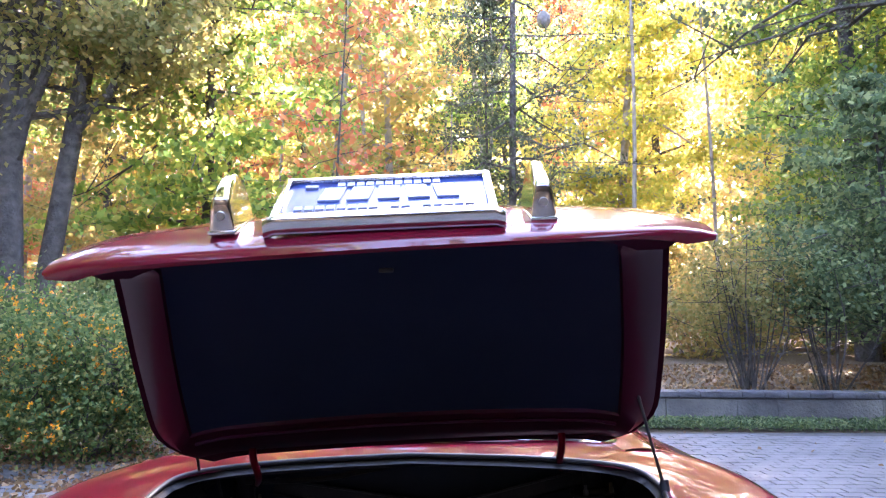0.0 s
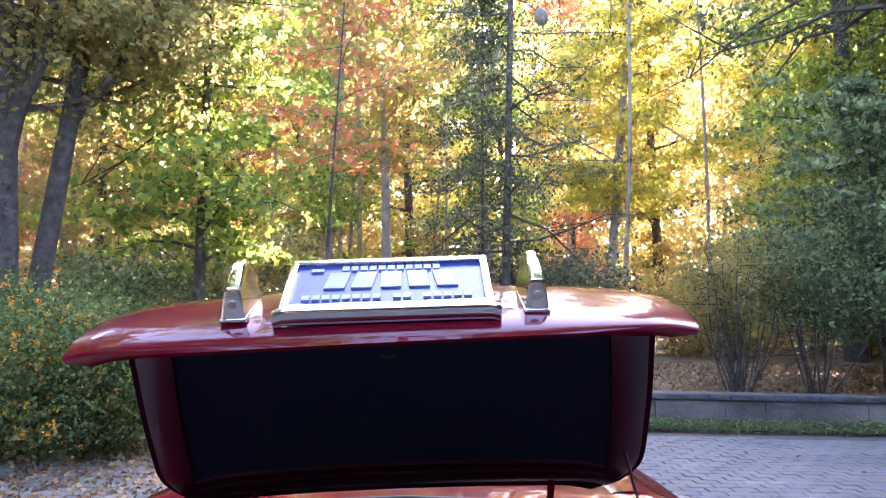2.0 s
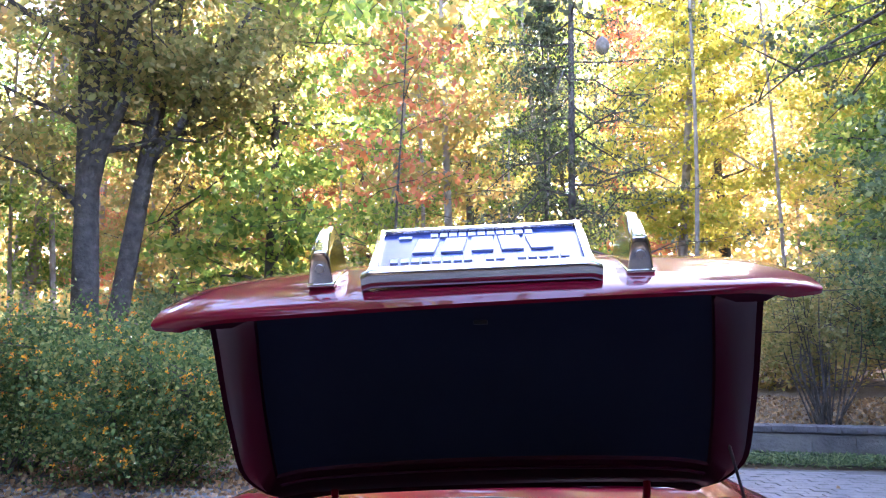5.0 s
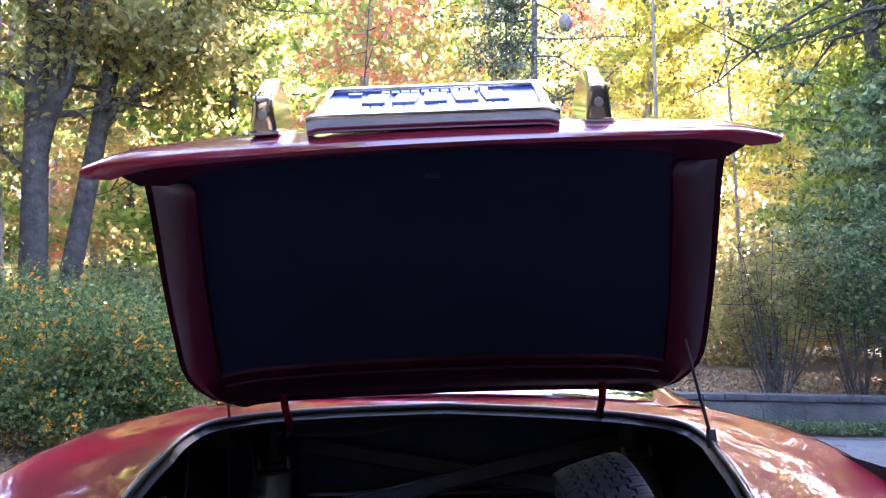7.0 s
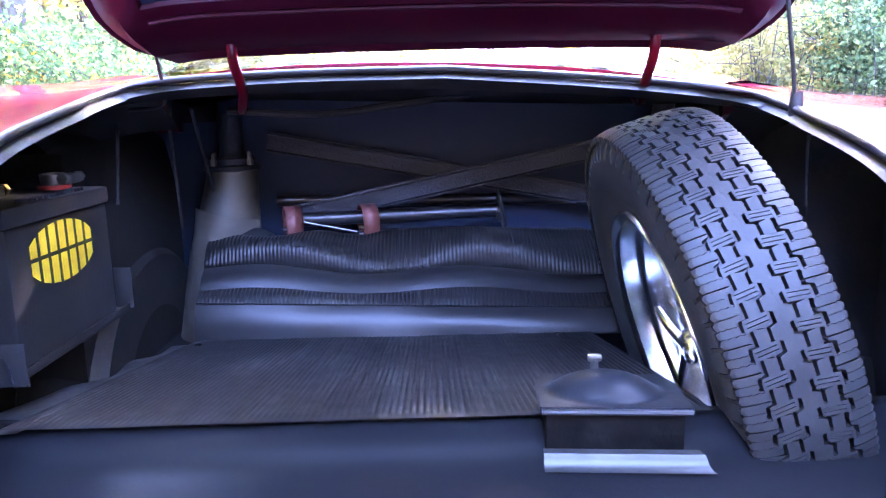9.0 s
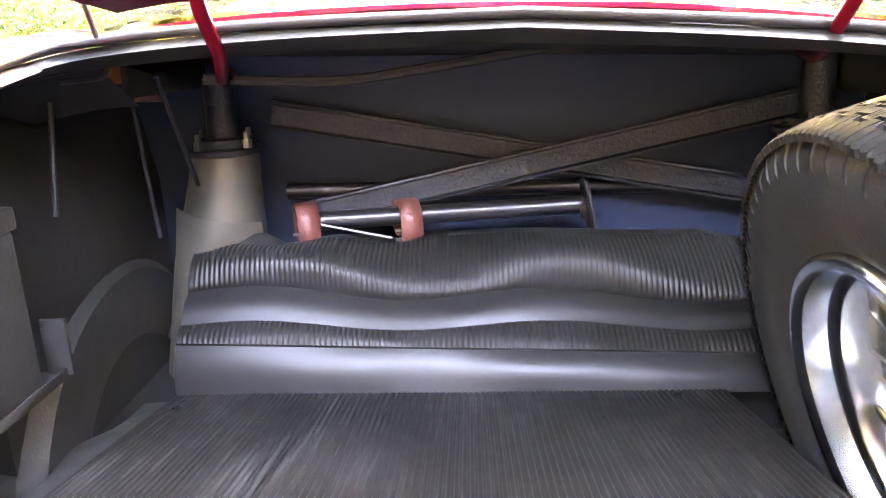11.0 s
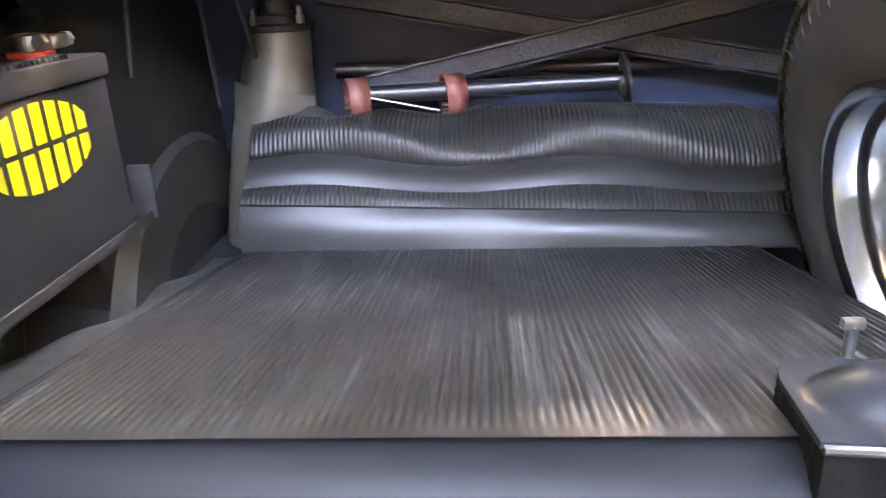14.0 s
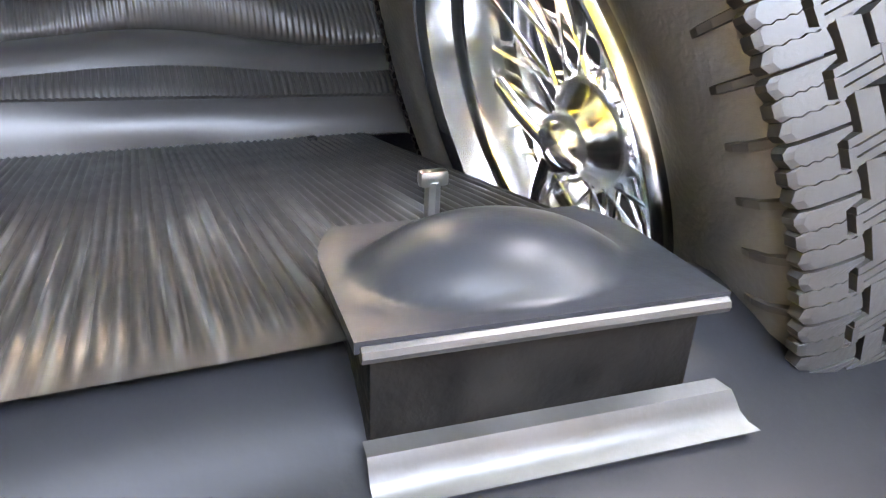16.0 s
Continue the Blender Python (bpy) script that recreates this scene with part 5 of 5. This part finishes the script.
# trees on the near side of the drive, seen in the paint and the chrome
for n, (tx, ty) in enumerate(((-7.5, -8.5), (8.0, -8.5), (-8.8, 1.0), (8.8, 1.5))):
    tree("woodland_tree", tx, ty, 15, 0.2, "tall dark evergreen beside the drive", LEAF_FIR, BARK, 240 + n, low=0.06, spread=4.0, leaves=15000, size=0.24, twigs=44, clump=0.55, conifer=True)
for n, (tx, ty, th, k) in enumerate(((-11, -7, 15, 1), (-12.5, 0, 16, 0), (13, -6, 11, 1), (14.5, 2, 13, 1), (-10.5, 5.0, 15, 0), (13.5, 7, 14, 0), (-11.5, -3.5, 14, 0), (14, -2, 12, 1), (-14, 9, 17, 0), (17, 12, 17, 0), (15.5, 11, 13, 1), (12.5, 6.0, 11, 0), (-13, 5, 13, 1), (18, 17, 16, 0), (-15, 14, 16, 1))):
    mat, label = ((LEAF_YELLOW, "tall yellow autumn tree beside the drive"), (LEAF_GOLD, "tall golden autumn tree beside the drive"), (LEAF_DARK, "tall dark green tree beside the drive"))[k]
    tree("woodland_tree", tx, ty, th, 0.20, label, mat, BARK, 220 + n, low=0.06, spread=4.2, leaves=16000, size=0.24, lean=(rng.normal(), 0), twigs=44, clump=0.65)
for n, (tx, ty) in enumerate(((-5.0, -0.6), (4.8, -3.4))):
    tree("overhanging_oak_tree", tx, ty, 19, 0.24, "spreading dark green oak overhanging the drive", LEAF_DARK, BARK, 260 + n, low=0.42, spread=5.2, leaves=24000, size=0.17, twigs=46, clump=0.6, rise=0.12, flat=0.35)
tagged(make("wall_south", Geo().box((0, -10.4, 3.0), (34, 0.3, 8.0), 0.02), SIDING), "dark weathered timber wall closing the drive", "wall", kind="structure")
# bare pale trunks among the trees
rng = np.random.default_rng(81)
for n in range(22):
    tx, ty = rng.uniform(-16, 16), rng.uniform(17, 36)
    z0 = float(ground_height(tx, ty)) - 0.1
    top = (tx + 0.5 + rng.normal() * 0.5, ty, z0 + 13)
    r = rng.uniform(0.05, 0.11)
    thing("slim_trunk", Geo().tube(curve([(tx, ty, z0), ((tx + top[0]) / 2 + rng.normal() * 0.15, ty, z0 + 6), top], 8), [r * (1 - 0.09 * k) for k in range(8)], 8), BARK_PALE, (tx, ty, z0), "slim pale bare woodland tree trunk", "tree trunk", "trunks in the woods")
# far woods
m = 140000
fx, fy = rng.uniform(-75, 75, m), rng.uniform(46, 85, m)
fz = 1.0 + 29 * rng.random(m) ** 1.3
ring = 110000
ra, rr = rng.uniform(0, 2 * math.pi, ring), rng.uniform(26, 55, ring)
side = (np.cos(ra) < 0.72) & (np.cos(ra) > -0.75)
fx, fy = np.r_[fx, (np.sin(ra) * rr)[side]], np.r_[fy, (np.cos(ra) * rr)[side]]
fz = np.r_[fz, (0.3 + 17 * rng.random(ring) ** 1.2 * rr / 40)[side]]
m = len(fx)
far = leaf_mesh("far_woods", np.stack([fx, fy, fz], 1), 0.3 + 0.4 * rng.random(m), LEAF_GOLD, 5)
tagged(far, "distant golden autumn woodland", "woods", kind="stuff")
# fallen leaves
n = 30000
lx, ly = np.r_[rng.uniform(-9, 12, 22000), rng.uniform(-7, -1.3, 8000)], np.r_[rng.uniform(4.5, 13, 22000), rng.uniform(4.2, 7.2, 8000)]
keep = (ly > 8.4) | ((lx < -1.5) & (rng.random(n) < 0.5)) | (rng.random(n) < 0.012)
lx, ly = lx[keep], ly[keep]
lz = np.array([float(ground_height(a, b)) for a, b in zip(lx, ly)]) + 0.012
lit = leaf_mesh("fallen_leaves", np.stack([lx, ly, lz], 1), 0.03 + 0.035 * rng.random(len(lx)), LEAF_BROWN, 8, 1.2)
tagged(lit, "dry brown fallen leaves", "leaves", kind="stuff")

# ---- drive and wall ----
def wall_line(x):
    return 8.22 - 0.06 * x


def slab(cx, cy, w, d, h, turn=0.0, dz=0.0, tilt=0.0):
    """A bevelled stone: five faces, a few millimetres proud."""
    g = Geo()
    z = float(ground_height(cx, cy)) + dz
    c, s = math.cos(turn), math.sin(turn)
    for inset, zz in ((0, -0.03), (0, h - 0.004), (0.005, h)):
        for px, py in ((-1, -1), (1, -1), (1, 1), (-1, 1)):
            ux, uy = px * (w / 2 - inset), py * (d / 2 - inset)
            g.v.append((cx + c * ux - s * uy, cy + s * ux + c * uy, z + zz - (0.05 * (c * ux - s * uy) * (1 if abs(cx) > 0.9 else 0)) + tilt * px))
    for lvl in (0, 4):
        g.f += [(lvl + i, lvl + (i + 1) % 4, lvl + 4 + (i + 1) % 4, lvl + 4 + i) for i in range(4)]
    g.f.append((8, 9, 10, 11))
    return g


drive = tagged(make("road", sheet(np.linspace(-8, 12, 81), np.linspace(-6, 7.6, 30), lambda x, y: ground_height(x, y) - 0.012), JOINT), "grey paved driveway of staggered blocks", "driveway", kind="structure")
rng = np.random.default_rng(5)
rest = Geo()
PWD, PDP = 0.21, 0.135
nparts = 0
for r in range(-40, 57):
    for c in range(-38, 57):
        cx, cy = (c + 0.5 * (r % 2)) * PWD, r * PDP
        edge = 7.62 - 0.06 * cx
        if cy > edge - 0.1 or abs(cx) < 0.0:
            continue
        if cx < -6.0 or cx > 9.5 or cy < -4.0 or (cx < -1.6 and cy > 6.0):
            continue
        if cx > 1.5 + (5.1 - cy) * 0.66 - 0.22 and cx < 1.5 + (5.1 - cy) * 0.66 + 0.14 and cy < 5.6:
            continue
        g = slab(cx, cy, PWD - 0.009, PDP - 0.009, 0.004 + 0.004 * rng.random(), rng.normal() * 0.008, 0, 0.002 * rng.normal())
        if 1.6 < cx < 5.6 and 4.2 < cy < 7.0 and nparts < 280:
            part("paver", g, PAVER, drive, smooth=False)
            nparts += 1
        else:
            rest.add(g.v, g.f)
tagged(part("paver_field", rest, PAVER, drive, smooth=False), kind="stuff")
band = Geo()
for k in range(70):
    cy = 5.5 - k * 0.075
    for q in range(3):
        cx = 1.5 + (5.1 - cy) * 0.66 - 0.12 + q * 0.10
        gq = slab(cx, cy, 0.085, 0.08, 0.012 + 0.004 * rng.random(), 0.58 + rng.normal() * 0.05)
        band.add(gq.v, gq.f)
tagged(part("cobble_band", band, BARK_PALE, drive, smooth=False), kind="stuff")
wall = tagged(make("wall_garden", Geo().grid([[(x, wall_line(x) + 0.05 + d, float(ground_height(x, 7.0)) + z) for x in np.linspace(-2, 14, 33)] for d, z in ((0, -0.05), (0, 0.36), (0.30, 0.36), (0.30, -0.05))]), JOINT), "low garden retaining wall of weathered stone", "wall", kind="structure")
rng = np.random.default_rng(9)
for course, (z0, h) in enumerate(((-0.02, 0.37),)):
    x = -2.0 + 0.2 * course
    while x < 12:
        w = rng.uniform(0.5, 1.3)
        cx = x + w / 2
        gz = float(ground_height(cx, 7.0))
        g = Geo().box((cx, wall_line(cx) + 0.08 + 0.012 * rng.random(), gz + z0 + h / 2), (w - 0.006, 0.13, h - 0.006), 0.006, Euler((0, radians(2.9), radians(-3.4))).to_matrix())
        part("stone", g, STONE, wall)
        x += w
x = -2.0
while x < 12:
    w = rng.uniform(0.24, 0.30)
    cx = x + w / 2
    gz = float(ground_height(cx, 7.0))
    g = Geo().box((cx, wall_line(cx) + 0.16, gz + 0.40 + 0.004 * rng.random()), (w - 0.010, 0.34, 0.075), 0.010, Euler((0, radians(2.9), radians(-3.4))).to_matrix())
    part("cap_stone", g, CAPSTONE, wall)
    x += w
# grassy border in front of the wall
n = 15000
bx = rng.uniform(0.5, 12, n)
by = wall_line(bx) - 0.02 - np.abs(rng.normal(size=n)) * 0.17
bz = np.array([float(ground_height(a, 7.0)) for a in bx]) + 0.02 + 0.12 * rng.random(n)
blades = leaf_mesh("border_grass", np.stack([bx, by, bz], 1), 0.010 + 0.010 * rng.random(n), LEAF_DARK, 12, 5.0)
tagged(blades, "dark green grassy border along the wall", "grass", kind="stuff")
